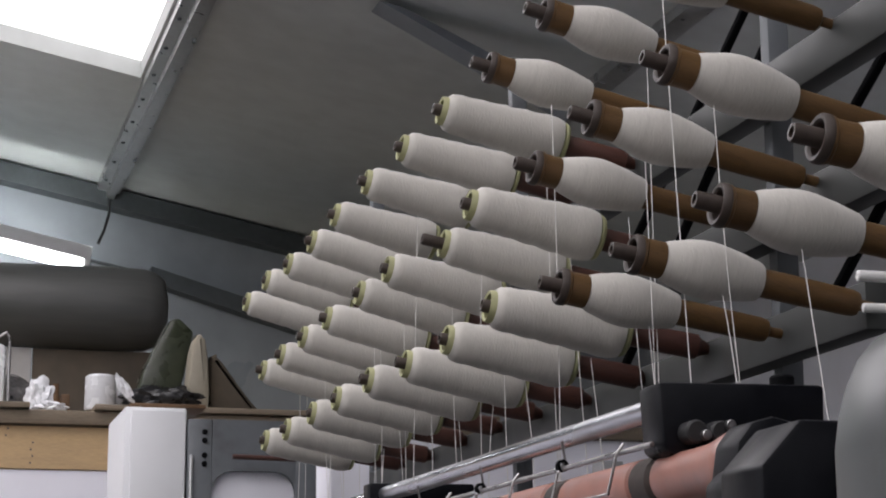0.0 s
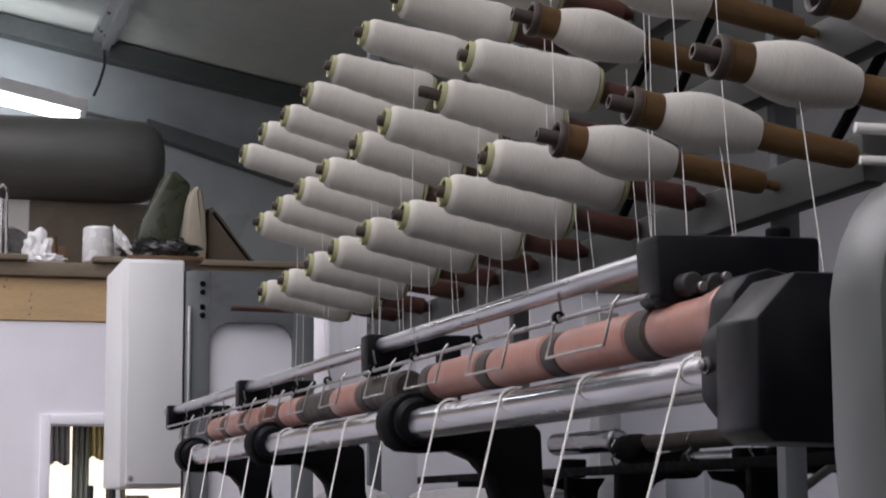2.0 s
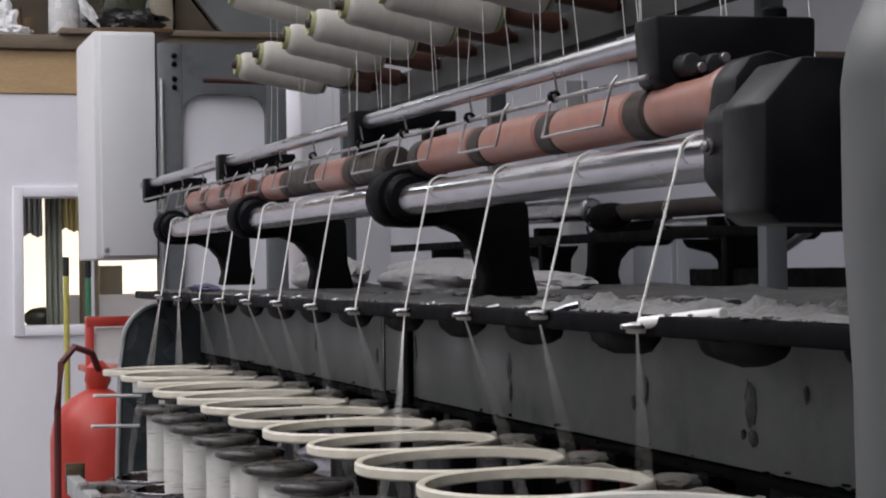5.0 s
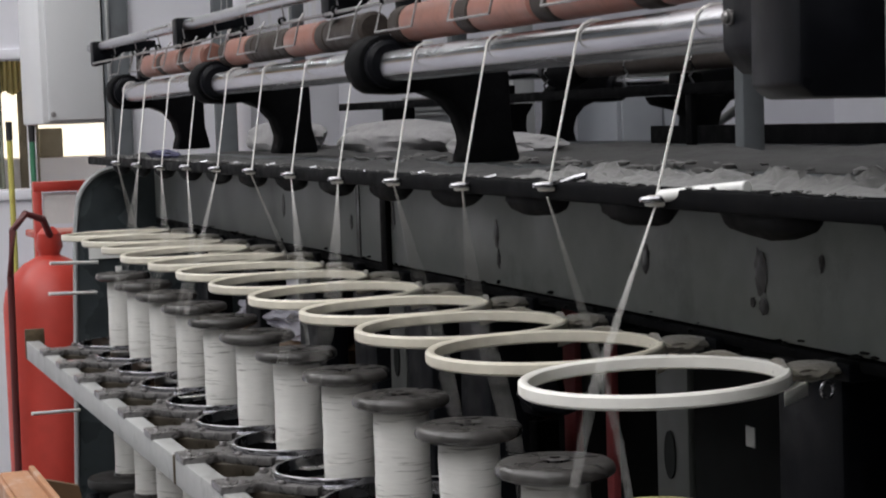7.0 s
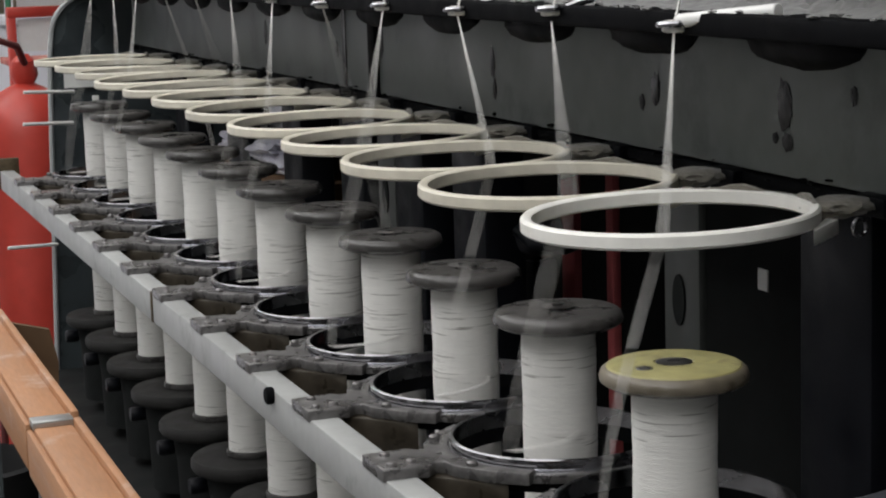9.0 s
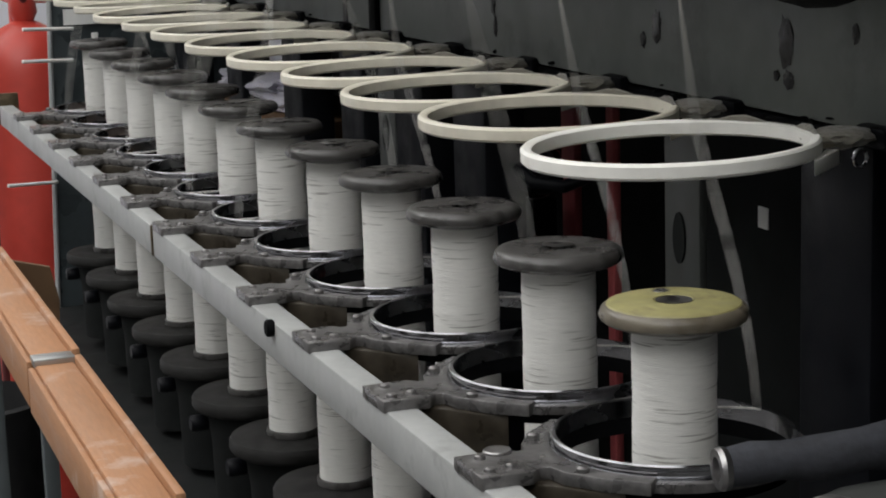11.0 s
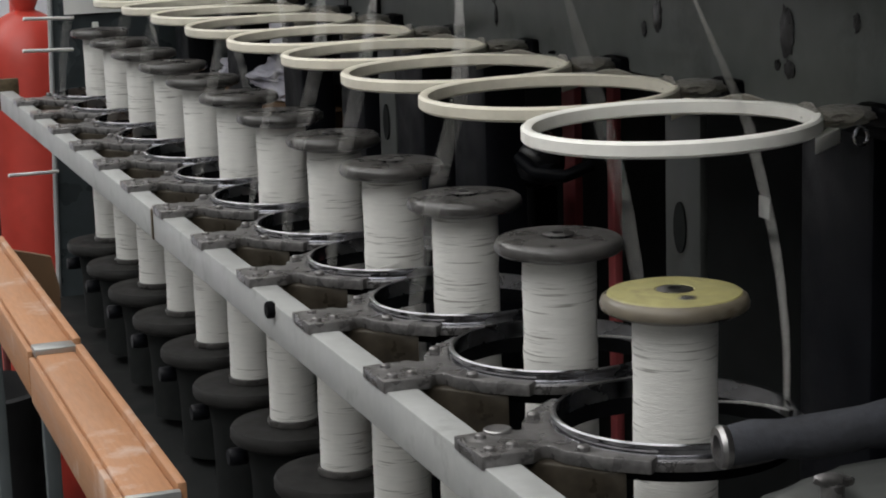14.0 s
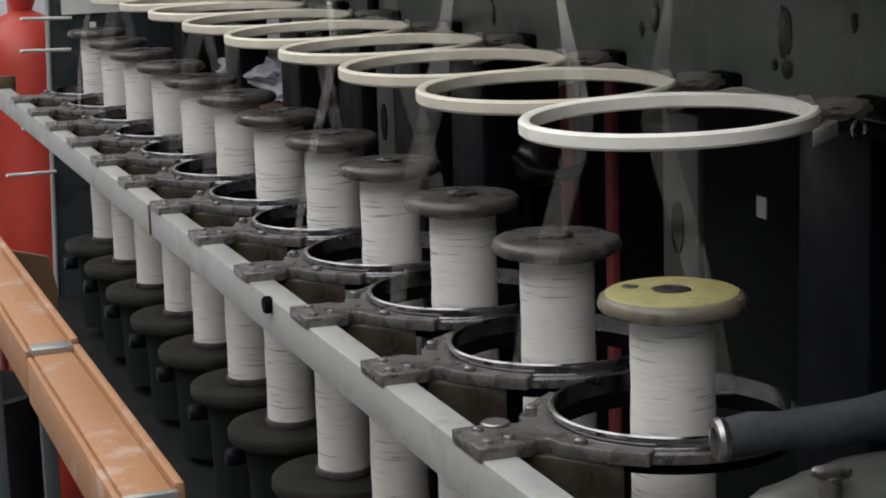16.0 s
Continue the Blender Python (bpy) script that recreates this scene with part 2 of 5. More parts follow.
BEIGE = material("beige_sack", (0.30, 0.27, 0.21), 0.75, vary=0.15, scale=6, bump=0.3)
YELLOW = material("yellow_handle", (0.50, 0.47, 0.12), 0.5, vary=0.1, scale=12)
GREEN = material("green_handle", (0.05, 0.22, 0.12), 0.45, vary=0.1, scale=12)
WHITE_PLASTIC = material("white_plastic", (0.78, 0.78, 0.76), 0.4, vary=0.04, scale=20)
CURTAIN = material("yellow_curtain", (0.66, 0.56, 0.24), 0.85, vary=0.12, scale=15, bump=0.3, stretch=(3, 3, 0.3))
DENIM = material("dark_cloth", (0.036, 0.038, 0.046), 0.8, vary=0.35, scale=38, bump=0.8, spots=0.5, spot_colour=(0.075, 0.075, 0.08), spot_scale=30)
# near-black puts the machine's inner shade into the colour; also used for oily fluff
DARKVOID = material("shade_and_oil_black", (0.011, 0.012, 0.012), 0.8, vary=0.3, scale=12, spec=0.1)
RUBBER = material("black_rubber", (0.015, 0.015, 0.016), 0.6, vary=0.2, scale=20)
HOSE = material("dark_red_hose", (0.10, 0.02, 0.02), 0.5, vary=0.2, scale=20)
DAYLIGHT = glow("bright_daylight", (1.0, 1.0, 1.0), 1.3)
TUBELIGHT = glow("fluorescent_tube", (0.95, 1.0, 0.98), 10.0)
ROOM_GLOW = glow("room_light_glow", (1.0, 0.92, 0.74), 0.85)


# ---- shaping helpers ----
def empty(name, m, label="", category="", group="", kind=""):
    ob = new(name)
    ob.empty_display_size = 0.05
    ob.matrix_world = m
    return tagged(ob, label, category, group, kind)


def finish(bm, smooth=True):
    bmesh.ops.recalc_face_normals(bm, faces=bm.faces)
    if smooth:
        for f in bm.faces:
            f.smooth = True
        for e in bm.edges:
            if len(e.link_faces) == 2 and e.calc_face_angle(0) > 0.6:
                e.smooth = False


def mesh_of(name, bm, mat):
    finish(bm)
    me = bpy.data.meshes.new(name)
    bm.to_mesh(me)
    bm.free()
    me.materials.append(mat)
    return me


def part(name, bm, mat, parent=None, label="", m=None):
    ob = new(name, mesh_of(name, bm, mat))
    if parent is not None:
        ob.parent = parent
    if m is not None:
        ob.matrix_basis = m
    return tagged(ob, label)


def thing(name, bm, mat, label, category, group="", kind="", m=None):
    ob = part(name, bm, mat, None, "", m)
    return tagged(ob, label, category, group, kind)


def box(x0, y0, z0, x1, y1, z1, bevel=0.0, into=None, segs=2):
    bm = bmesh.new()
    bmesh.ops.create_cube(bm, size=1)
    bmesh.ops.transform(bm, matrix=Matrix.Translation(((x0 + x1) / 2, (y0 + y1) / 2, (z0 + z1) / 2)) @ Matrix.Diagonal((abs(x1 - x0), abs(y1 - y0), abs(z1 - z0), 1)), verts=bm.verts)
    if bevel:
        bmesh.ops.bevel(bm, geom=bm.edges[:], offset=bevel, segments=segs, affect="EDGES", profile=0.5)
    return join(into, bm)


def join(into, bm):
    if into is None:
        return bm
    me = bpy.data.meshes.new("joined")
    bm.to_mesh(me)
    bm.free()
    into.from_mesh(me)
    bpy.data.meshes.remove(me)
    return into


def lathe(profile, segs=32, m=None, into=None, wobble=0.0, closed=False):
    """A turned body about z: profile of (radius, height)."""
    bm = bmesh.new()
    rings = []
    for r, z in profile:
        if r < 1e-6:
            rings.append([bm.verts.new((0, 0, z))])
        else:
            rr = r + (random.uniform(-wobble, wobble) if wobble else 0)
            rings.append([bm.verts.new((rr * math.cos(2 * math.pi * k / segs), rr * math.sin(2 * math.pi * k / segs), z)) for k in range(segs)])
    pairs = list(zip(rings, rings[1:]))
    if closed:
        pairs.append((rings[-1], rings[0]))
    for a, b in pairs:
        for k in range(segs):
            j = (k + 1) % segs
            if len(a) == 1 and len(b) > 1:
                bm.faces.new((a[0], b[k], b[j]))
            elif len(b) == 1 and len(a) > 1:
                bm.faces.new((a[k], a[j], b[0]))
            elif len(a) > 1:
                bm.faces.new((a[k], a[j], b[j], b[k]))
    if m is not None:
        bmesh.ops.transform(bm, matrix=m, verts=bm.verts)
    return join(into, bm)


def rod(a, b, r, segs=16, into=None, r2=None):
    """A round bar from a to b, with slightly broken ends."""
    a, b = Vector(a), Vector(b)
    d = (b - a).length
    r2 = r if r2 is None else r2
    c = min(r, r2) * 0.18
    m = Matrix.Translation(a) @ (b - a).to_track_quat("Z", "Y").to_matrix().to_4x4()
    return lathe([(0, 0), (r - c, 0), (r, c), (r2, d - c), (r2 - c, d), (0, d)], segs, m, into)


def tube(points, r, segs=8, into=None, closed=False):
    """A round wire or hose through the points."""
    bm = bmesh.new()
    pts = [Vector(p) for p in points]
    rings = []
    n = len(pts)
    up = Vector((0.13, 0.21, 0.97))
    for i, p in enumerate(pts):
        if closed:
            d = pts[(i + 1) % n] - pts[i - 1]
        else:
            d = pts[min(i + 1, n - 1)] - pts[max(i - 1, 0)]
        d.normalize()
        s = d.cross(up)
        if s.length < 0.05:
            s = d.cross(Vector((1, 0, 0)))
        s.normalize()
        u = s.cross(d)
        rr = r[i] if isinstance(r, (list, tuple)) else r
        rings.append([bm.verts.new(p + rr * (math.cos(2 * math.pi * k / segs) * s + math.sin(2 * math.pi * k / segs) * u)) for k in range(segs)])
    pairs = list(zip(rings, rings[1:])) + ([(rings[-1], rings[0])] if closed else [])
    for a, b in pairs:
        for k in range(segs):
            j = (k + 1) % segs
            bm.faces.new((a[k], a[j], b[j], b[k]))
    if not closed:
        bm.faces.new(rings[0])
        bm.faces.new(rings[-1][::-1])
    return join(into, bm)


def plied(points, r, pitch=0.0065, segs=5):
    """Two strands laid round each other along the points."""
    pts = [Vector(q) for q in points]
    dense, done = [], 0.0
    for a, b in zip(pts, pts[1:]):
        d = (b - a).length
        n = max(1, int(d / (pitch / 7)))
        for k in range(n):
            dense.append((a.lerp(b, k / n), done + d * k / n, (b - a).normalized()))
        done += d
    dense.append((pts[-1], done, (pts[-1] - pts[-2]).normalized()))
    bm = bmesh.new()
    for side in (0, math.pi):
        strand = []
        for q, along, d in dense:
            s = d.cross(Vector((0.0, 1.0, 0.05))).normalized()
            u = s.cross(d)
            a = side + 2 * math.pi * along / pitch
            strand.append(q + 0.55 * r * (math.cos(a) * s + math.sin(a) * u))
        tube(strand, 0.62 * r, segs, bm)
    return bm


def slab(outline, axis, lo, hi, bevel=0.0, into=None):
    """A flat outline of (u, v) given depth along an axis: x -> (y, z), y -> (x, z), z -> (x, y)."""
    bm = bmesh.new()
    put = {"x": lambda u, v, w: (w, u, v), "y": lambda u, v, w: (u, w, v), "z": lambda u, v, w: (u, v, w)}[axis]
    a = [bm.verts.new(put(u, v, lo)) for u, v in outline]
    b = [bm.verts.new(put(u, v, hi)) for u, v in outline]
    bm.faces.new(a)
    bm.faces.new(b[::-1])
    for k in range(len(a)):
        j = (k + 1) % len(a)
        bm.faces.new((a[k], b[k], b[j], a[j]))
    if bevel:
        bmesh.ops.recalc_face_normals(bm, faces=bm.faces)
        edges = [e for e in bm.edges if e.calc_face_angle(0) > 0.5]
        bmesh.ops.bevel(bm, geom=edges, offset=bevel, segments=2, affect="EDGES", profile=0.5)
    return join(into, bm)


def arc(cx, cy, r, a0, a1, n=8):
    return [(cx + r * math.cos(radians(a0 + (a1 - a0) * k / n)), cy + r * math.sin(radians(a0 + (a1 - a0) * k / n))) for k in range(n + 1)]


def lump(sx, sy, sz, rough=0.25, seed=0, sub=3, freq=2.0, m=None, into=None):
    bm = bmesh.new()
    bmesh.ops.create_icosphere(bm, subdivisions=sub, radius=1)
    for v in bm.verts:
        d = 1 + rough * noise.noise(v.co * freq + Vector((seed * 7.3, seed, 0))) + 0.4 * rough * noise.noise(v.co * freq * 3 + Vector((seed, 0, 3)))
        v.co = Vector((v.co.x * sx * d, v.co.y * sy * d, v.co.z * sz * d))
    if m is not None:
        bmesh.ops.transform(bm, matrix=m, verts=bm.verts)
    return join(into, bm)


# ---- the building ----
def structure(name, bm, mat, label, category="wall"):
    return thing(name, bm, mat, label, category, kind="structure")


X0, X1, Y0, Y1 = -4.0, 2.7, -4.0, 6.5
# floor and the unseen south and west walls are darkened to cut bounced light
structure("floor", box(X0, Y0, -0.1, X1, Y1, 0.0), CONCRETE, "worn grey concrete workshop floor", "floor")
structure("wall_south", box(X0, Y0 - 0.15, 0.0, X1, Y0, 4.4), SIDE_WALL, "unseen grey workshop wall that limits bounced light", "wall")
structure("wall_west", box(X0 - 0.15, Y0, 0.0, X0, Y1, 4.4), SIDE_WALL, "unseen grey workshop side wall that limits bounced light", "wall")
structure("wall_east", box(X1, Y0, 0.0, X1 + 0.15, Y1, 3.1), WALL, "pale painted wall behind the yarn creel", "wall")
structure("wall_north", box(X0, Y1, 0.0, X1, Y1 + 0.15, 4.4), GABLE, "dark grey lined gable wall", "wall")

# the lined roof slopes down towards the east and has one long roof light, widened unseen to the west for side light
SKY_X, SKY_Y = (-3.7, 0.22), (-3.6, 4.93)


def roof_piece(x0, x1, y0, y1, th=0.12, lift=0.0, into=None):
    a, b = roof_z(x0) + lift, roof_z(x1) + lift
    return slab([(x0, a), (x1, b), (x1, b + th), (x0, a + th)], "y", y0, y1, into=into)


roof = roof_piece(X0, SKY_X[0], Y0, Y1)
roof_piece(SKY_X[1], X1, Y0, Y1, into=roof)
roof_piece(SKY_X[0], SKY_X[1], SKY_Y[1], Y1, into=roof)
roof_piece(SKY_X[0], SKY_X[1], Y0, SKY_Y[0], into=roof)
structure("ceiling", roof, ROOFM, "grey sheet-lined sloping roof", "ceiling")
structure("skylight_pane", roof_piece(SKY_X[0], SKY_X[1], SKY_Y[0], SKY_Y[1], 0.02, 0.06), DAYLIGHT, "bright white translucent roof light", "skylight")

for k, (x, wide) in enumerate(((0.275, 0.045), (1.45, 0.03))):
    t = thing("roof_batten", roof_piece(x - wide, x + wide, Y0, Y1 - 0.06, -0.03), GALV, "galvanised roof batten with screw heads", "roof batten", kind="structure")
    if k == 0:
        part("flange", roof_piece(x - 0.008, x + 0.022, Y0, Y1 - 0.07, -0.028, -0.03), GALV, t)
        for j in range(9):
            y = 3.9 + 0.29 * j
            part("screw", lathe([(0, -0.006), (0.006, -0.005), (0.008, 0.0), (0, 0.002)], 10, Matrix.Translation((x - 0.03, y, roof_z(x - 0.03) - 0.031))), ROOF_DARK, t)

# eaves beam along the gable, and the purlin below it
structure("gable_beam", slab([(X0, roof_z(X0) - 0.09), (X1, roof_z(X1) - 0.09), (X1, roof_z(X1) - 0.012), (X0, roof_z(X0) - 0.012)], "y", Y1 - 0.10, Y1 - 0.004), ROOF_DARK, "dark steel angle where roof meets gable", "beam")
structure("gable_purlin", slab([(0.46, 2.945), (1.9, 2.52), (1.9, 2.60), (0.46, 3.01)], "y", Y1 - 0.09, Y1 - 0.004), ROOF_DARK, "dark steel brace on the gable", "beam")
structure("roof_truss", slab([(0.73, roof_z(0.73) - 0.02), (1.3, 2.95), (1.36, 2.97), (0.80, roof_z(0.80) - 0.02)], "y", 3.65, 3.75), GABLE, "blue-grey diagonal roof brace", "beam")

# fluorescent battens on the gable side
def batten(m):
    t = empty("batten_lamp", m, "white fluorescent batten lamp with bare tubes, lit", "lamp", "batten lamps")
    part("tray", slab([(-0.06, 0.0), (0.06, 0.0), (0.05, 0.055), (-0.05, 0.055)], "x", -0.62, 0.62, 0.004), CABINET, t)
    for s in (-0.035, 0.035):
        part("tube", rod((-0.6, s, -0.02), (0.6, s, -0.02), 0.013), TUBELIGHT, t, "glowing fluorescent tube")
        for e in (-0.61, 0.61):
            part("holder", box(e - 0.012, s - 0.014, -0.036, e + 0.012, s + 0.014, 0.004, 0.003), WHITE_PLASTIC, t)
    return t


batten(pose(-0.43, 6.12, 3.075, 0, 11.5, 0))
thing("cable_drop", tube([(0.275, 6.36, 3.27), (0.272, 6.33, 3.20), (0.25, 6.3, 3.12), (0.225, 6.25, 3.06)], 0.006), RUBBER, "black cable hanging from the roof batten", "cable")
t = empty("lamp_bracket", pose(0, 6.2, 0), "bent galvanised hanging strip below the lamp", "bracket")
part("strip", slab([(0.09, 2.90), (0.115, 2.91), (0.0, 2.67), (-0.03, 2.66)], "y", 0, 0.02, 0.002), GALV, t)
thing("gable_conduit", rod((-0.9, 6.47, 3.25), (0.46, 6.47, 2.985), 0.007, 10), ROOF_DARK, "thin dark conduit along the gable wall", "conduit")

# partition with a mezzanine shelf of plywood on top
PY = 4.2
WX0, WX1, WZ0, WZ1 = -0.075, 0.52, 1.30, 1.665
wallp = box(X0, PY, 0.0, WX0, PY + 0.12, 1.955)
box(WX1, PY, 0.0, X1, PY + 0.12, 1.955, into=wallp)
box(WX0, PY, 0.0, WX1, PY + 0.12, WZ0, into=wallp)
box(0.163, PY, 1.9555, X1, PY + 0.12, 2.08, into=wallp)
box(WX0, PY, WZ1, WX1, PY + 0.12, 1.955, into=wallp)
structure("partition_wall", wallp, WALL, "white partition wall with an inner window", "wall")
structure("plywood_band", box(X0, PY - 0.006, 1.958, 0.16, PY + 0.12, 2.078), PLY, "pale plywood rim board of the storage loft", "board")
for k in range(6):
    thing("nail_head", lathe([(0.0028, 0.0), (0.0024, 0.002), (0, 0.0025)], 8, Matrix.Translation((-0.14 + (0.004 if k % 2 else -0.001) - (0.07 if k > 3 else 0.0), PY - 0.006, 1.974 + 0.019 * k)) @ pose(0, 0, 0, 90, 0, 0)), ROOF_DARK, "dark nail head in the plywood rim", "nail", "nails")
structure("loft_deck", box(X0, PY - 0.03, 2.082, X1, PY + 1.3, 2.122, 0.004), PLY_EDGE, "layered plywood loft deck edge", "shelf")
for x in (-0.6, 0.03):
    thing("loft_board", box(x, PY - 0.05, 2.124, x + 1.2 if x > 0 else x + 0.45, PY + 0.5, 2.140, 0.003), PLY_EDGE, "loose dark board lying on the loft deck", "board", "loose loft boards")

w = empty("window_1", Matrix.Identity(4), "inner window with white frame and drawn-back yellow curtain", "window", kind="structure")
for a, b in (((WX0 - 0.028, WZ0 - 0.028), (WX0, WZ1 + 0.028)), ((WX1, WZ0 - 0.028), (WX1 + 0.028, WZ1 + 0.028)), ((WX0, WZ1), (WX1, WZ1 + 0.028)), ((WX0, WZ0 - 0.028), (WX1, WZ0))):
    part("window_frame", box(a[0], PY - 0.012, a[1], b[0], PY + 0.02, b[1], 0.003), WALL, w)
part("mullion", box(0.105, PY + 0.02, WZ0, 0.125, PY + 0.06, WZ1, 0.002), WALL, w)
# the lit room behind the window: its wall glows in place of room lamps
structure("inner_room", box(-0.5, PY + 0.9, 0.9, 1.2, PY + 0.95, 1.95), ROOM_GLOW, "self-glowing wall standing in for the lit room beyond the window", "backdrop")
for x, mat, n, zb, lab in ((-0.10, GREY_LIGHT, 6, 1.560, "short grey valance hanging in folds"), (0.004, DRAPE, 3, 1.05, "long grey-green curtain hanging in folds"), (0.052, CURTAIN, 4, 1.575, "short yellow valance hanging in folds"), (0.110, BROWN, 2, 1.58, "short brown valance hanging in folds")):
    bm = bmesh.new()
    outline = [(x + i * 0.0026, PY + 0.2 + 0.012 * math.sin(i * 1.05)) for i in range(n * 6 + 1)]
    up = [bm.verts.new((a, b, 1.75)) for a, b in outline]
    dn = [bm.verts.new((a + 0.002, b * 1.0, zb + 0.006 * math.sin(i * 0.35))) for i, (a, b) in enumerate(outline)]
    for i in range(len(up) - 1):
        bm.faces.new((up[i], up[i + 1], dn[i + 1], dn[i]))
    c = thing("curtain", bm, mat, lab, "curtain", "curtains")
    c.modifiers.new("thick", "SOLIDIFY").thickness = 0.003
thing("curtain_rail", box(-0.12, PY + 0.12, 1.742, 0.6, PY + 0.215, 1.76, 0.003), WALL, "white curtain rail above the inner window", "curtain rail")
thing("inner_shelf_box", box(0.20, PY + 0.5, 1.38, 0.27, PY + 0.6, 1.47, 0.004), BEIGE, "beige storage box on the inner shelf", "box")
thing("inner_shelf", box(0.05, PY + 0.45, 0.0, 0.55, PY + 0.65, 1.38, 0.004), WALL, "white inner counter behind the window", "counter")
thing("inner_column", lathe([(0, 0.9), (0.03, 0.9), (0.03, 1.95), (0, 1.95)], 20, Matrix.Translation((0.16, PY + 0.45, 0))), BEIGE, "pale round column in the lit room", "column")
thing("office_chair", box(-0.03, PY + 0.24, 0.0, 0.03, PY + 0.27, 1.30, 0.01, lump(0.055, 0.03, 0.035, 0.1, 3, m=Matrix.Translation((0.0, PY + 0.25, 1.315)))), OLIVE, "dark rounded chair back behind the window", "chair")

thing("steel_post", box(1.50, 4.02, 0.0, 1.57, 4.10, 2.0, 0.004), GREY_LIGHT, "pale grey steel post before the partition", "post")
sc = thing("steel_cabinet", box(1.76, 3.86, 0.0, 2.06, 4.15, 1.535, 0.006), material("blue_grey_enamel", (0.28, 0.30, 0.33), 0.45, vary=0.06, scale=5), "blue-grey steel cabinet standing against the partition", "cabinet")
part("door", box(1.775, 3.85, 0.06, 1.905, 3.859, 1.52, 0.002), material("grey_blue_door", (0.33, 0.35, 0.38), 0.45, vary=0.06, scale=5), sc)
part("door", box(1.912, 3.85, 0.06, 2.045, 3.859, 1.52, 0.002), sc.children[0].data.materials[0], sc)
thing("louvre_panel", box(1.15, 4.05, 0.0, 1.42, 4.12, 1.50, 0.005), GREY_LIGHT, "pale grey panel leaning at the partition", "panel")
for z in (1.47, 1.485, 1.50, 1.515):
    thing("blind_slat", box(1.16, 4.03, z, 1.41, 4.047, z + 0.009, 0.002), GREY_LIGHT, "pale grey blind slat on the grey panel", "slat", "blind slats")

# stuff stored on the loft
def loft_item(name, bm, mat, label, cat):
    return thing(name, bm, mat, label, cat)


LZ = 2.124
loft_item("plastic_roll", lathe([(0, 0), (0.042, 0), (0.045, 0.005), (0.045, 0.098), (0.038, 0.104), (0.028, 0.1), (0, 0.1)], 28, Matrix.Translation((0.06, PY + 0.12, LZ + 0.018)), wobble=0.001), BAG, "upright roll of clear plastic film", "plastic roll")
loft_item("white_bag", lump(0.036, 0.03, 0.054, 0.45, 5, 4, 2.2, Matrix.Translation((-0.115, PY + 0.1, LZ + 0.046))), BAG, "crumpled clear plastic bag", "bag")
loft_item("small_white_bag", lump(0.045, 0.035, 0.018, 0.5, 8, 4, 2.6, Matrix.Translation((-0.085, PY + 0.06, LZ + 0.014))), BAG, "flattened clear plastic bag", "bag")
loft_item("torn_film", lump(0.014, 0.01, 0.045, 0.5, 12, 4, 2.2, Matrix.Translation((0.125, PY + 0.06, LZ + 0.075)) @ pose(0, 0, 0, 0, -35, 0)), BAG, "torn scrap of plastic film standing up", "plastic film")
loft_item("film_wrapped_parcel", lump(0.115, 0.06, 0.042, 0.4, 15, 4, 2.6, Matrix.Translation((0.235, PY + 0.1, LZ + 0.050))), BLACK_FILM, "dark bundle wrapped in shiny film", "bundle")
loft_item("olive_box", slab([(0.155, 2.1225), (0.290, 2.1225), (0.345, 2.405), (0.300, 2.445), (0.272, 2.438), (0.200, 2.29)], "y", PY + 0.22, PY + 0.34, 0.01), OLIVE, "dark green film-wrapped board leaning on the loft", "wrapped board")
loft_item("brown_bottle", lathe([(0, 0), (0.020, 0), (0.021, 0.004), (0.021, 0.075), (0.010, 0.10), (0.009, 0.135), (0, 0.136)], 18, Matrix.Translation((-0.045, PY + 0.42, 2.1235))), CARD, "tall brown bottle standing on the loft", "bottle")
loft_item("white_sleeve", lathe([(0, 0), (0.022, 0), (0.024, 0.006), (0.022, 0.085), (0.015, 0.10), (0, 0.1)], 22, Matrix.Translation((0.112, PY + 0.2, LZ + 0.018)), wobble=0.002), BAG, "white plastic sleeve standing behind the roll", "plastic roll")
loft_item("beige_bag", slab([(0.312, 2.1245), (0.372, 2.1245), (0.378, 2.20), (0.372, 2.30), (0.362, 2.362), (0.350, 2.378), (0.334, 2.374), (0.322, 2.33), (0.312, 2.22)], "y", PY + 0.09, PY + 0.20, 0.016), BEIGE, "upright beige paper sack on the loft", "sack")
loft_item("brown_sack", slab([(0.379, 2.1245), (0.560, 2.1245), (0.545, 2.150), (0.510, 2.185), (0.470, 2.235), (0.430, 2.290), (0.400, 2.325), (0.385, 2.318)], "y", PY + 0.13, PY + 0.30, 0.018), DARK_SACK, "slumped dark brown sack on the loft", "sack")
loft_item("steel_drum_lid", lathe([(0, 0), (0.075, 0), (0.08, 0.01), (0.08, 0.05), (0.07, 0.06), (0, 0.055)], 36, Matrix.Translation((-0.19, PY + 0.5, LZ + 0.08)) @ pose(0, 0, 0, 80, 0, 20)), STEEL, "round steel drum lying on its side", "drum")
t = empty("wire_rack", pose(-0.215, PY + 0.15, LZ), "bent shiny steel hoop rack with plastic cover", "rack")
part("hoop", tube([(-0.06, 0, 0), (-0.06, 0, 0.2)] + [(0.012 * math.cos(radians(a)) + 0.0, 0, 0.22 + 0.022 * math.sin(radians(a))) for a in range(90, -1, -15)] + [(0.014, 0, 0.0)], 0.005), STEEL, t)
part("cover", box(-0.06, 0.01, 0.0, 0.006, 0.08, 0.215, 0.02), BAG, t)
loft_item("wood_offcut", box(-0.045, PY + 0.2, LZ, -0.02, PY + 0.26, LZ + 0.075, 0.003), CARD, "small upright brown timber offcut", "timber")
ls = empty("loft_screen", Matrix.Identity(4), "brown hardboard screen at the back of the loft", "screen")
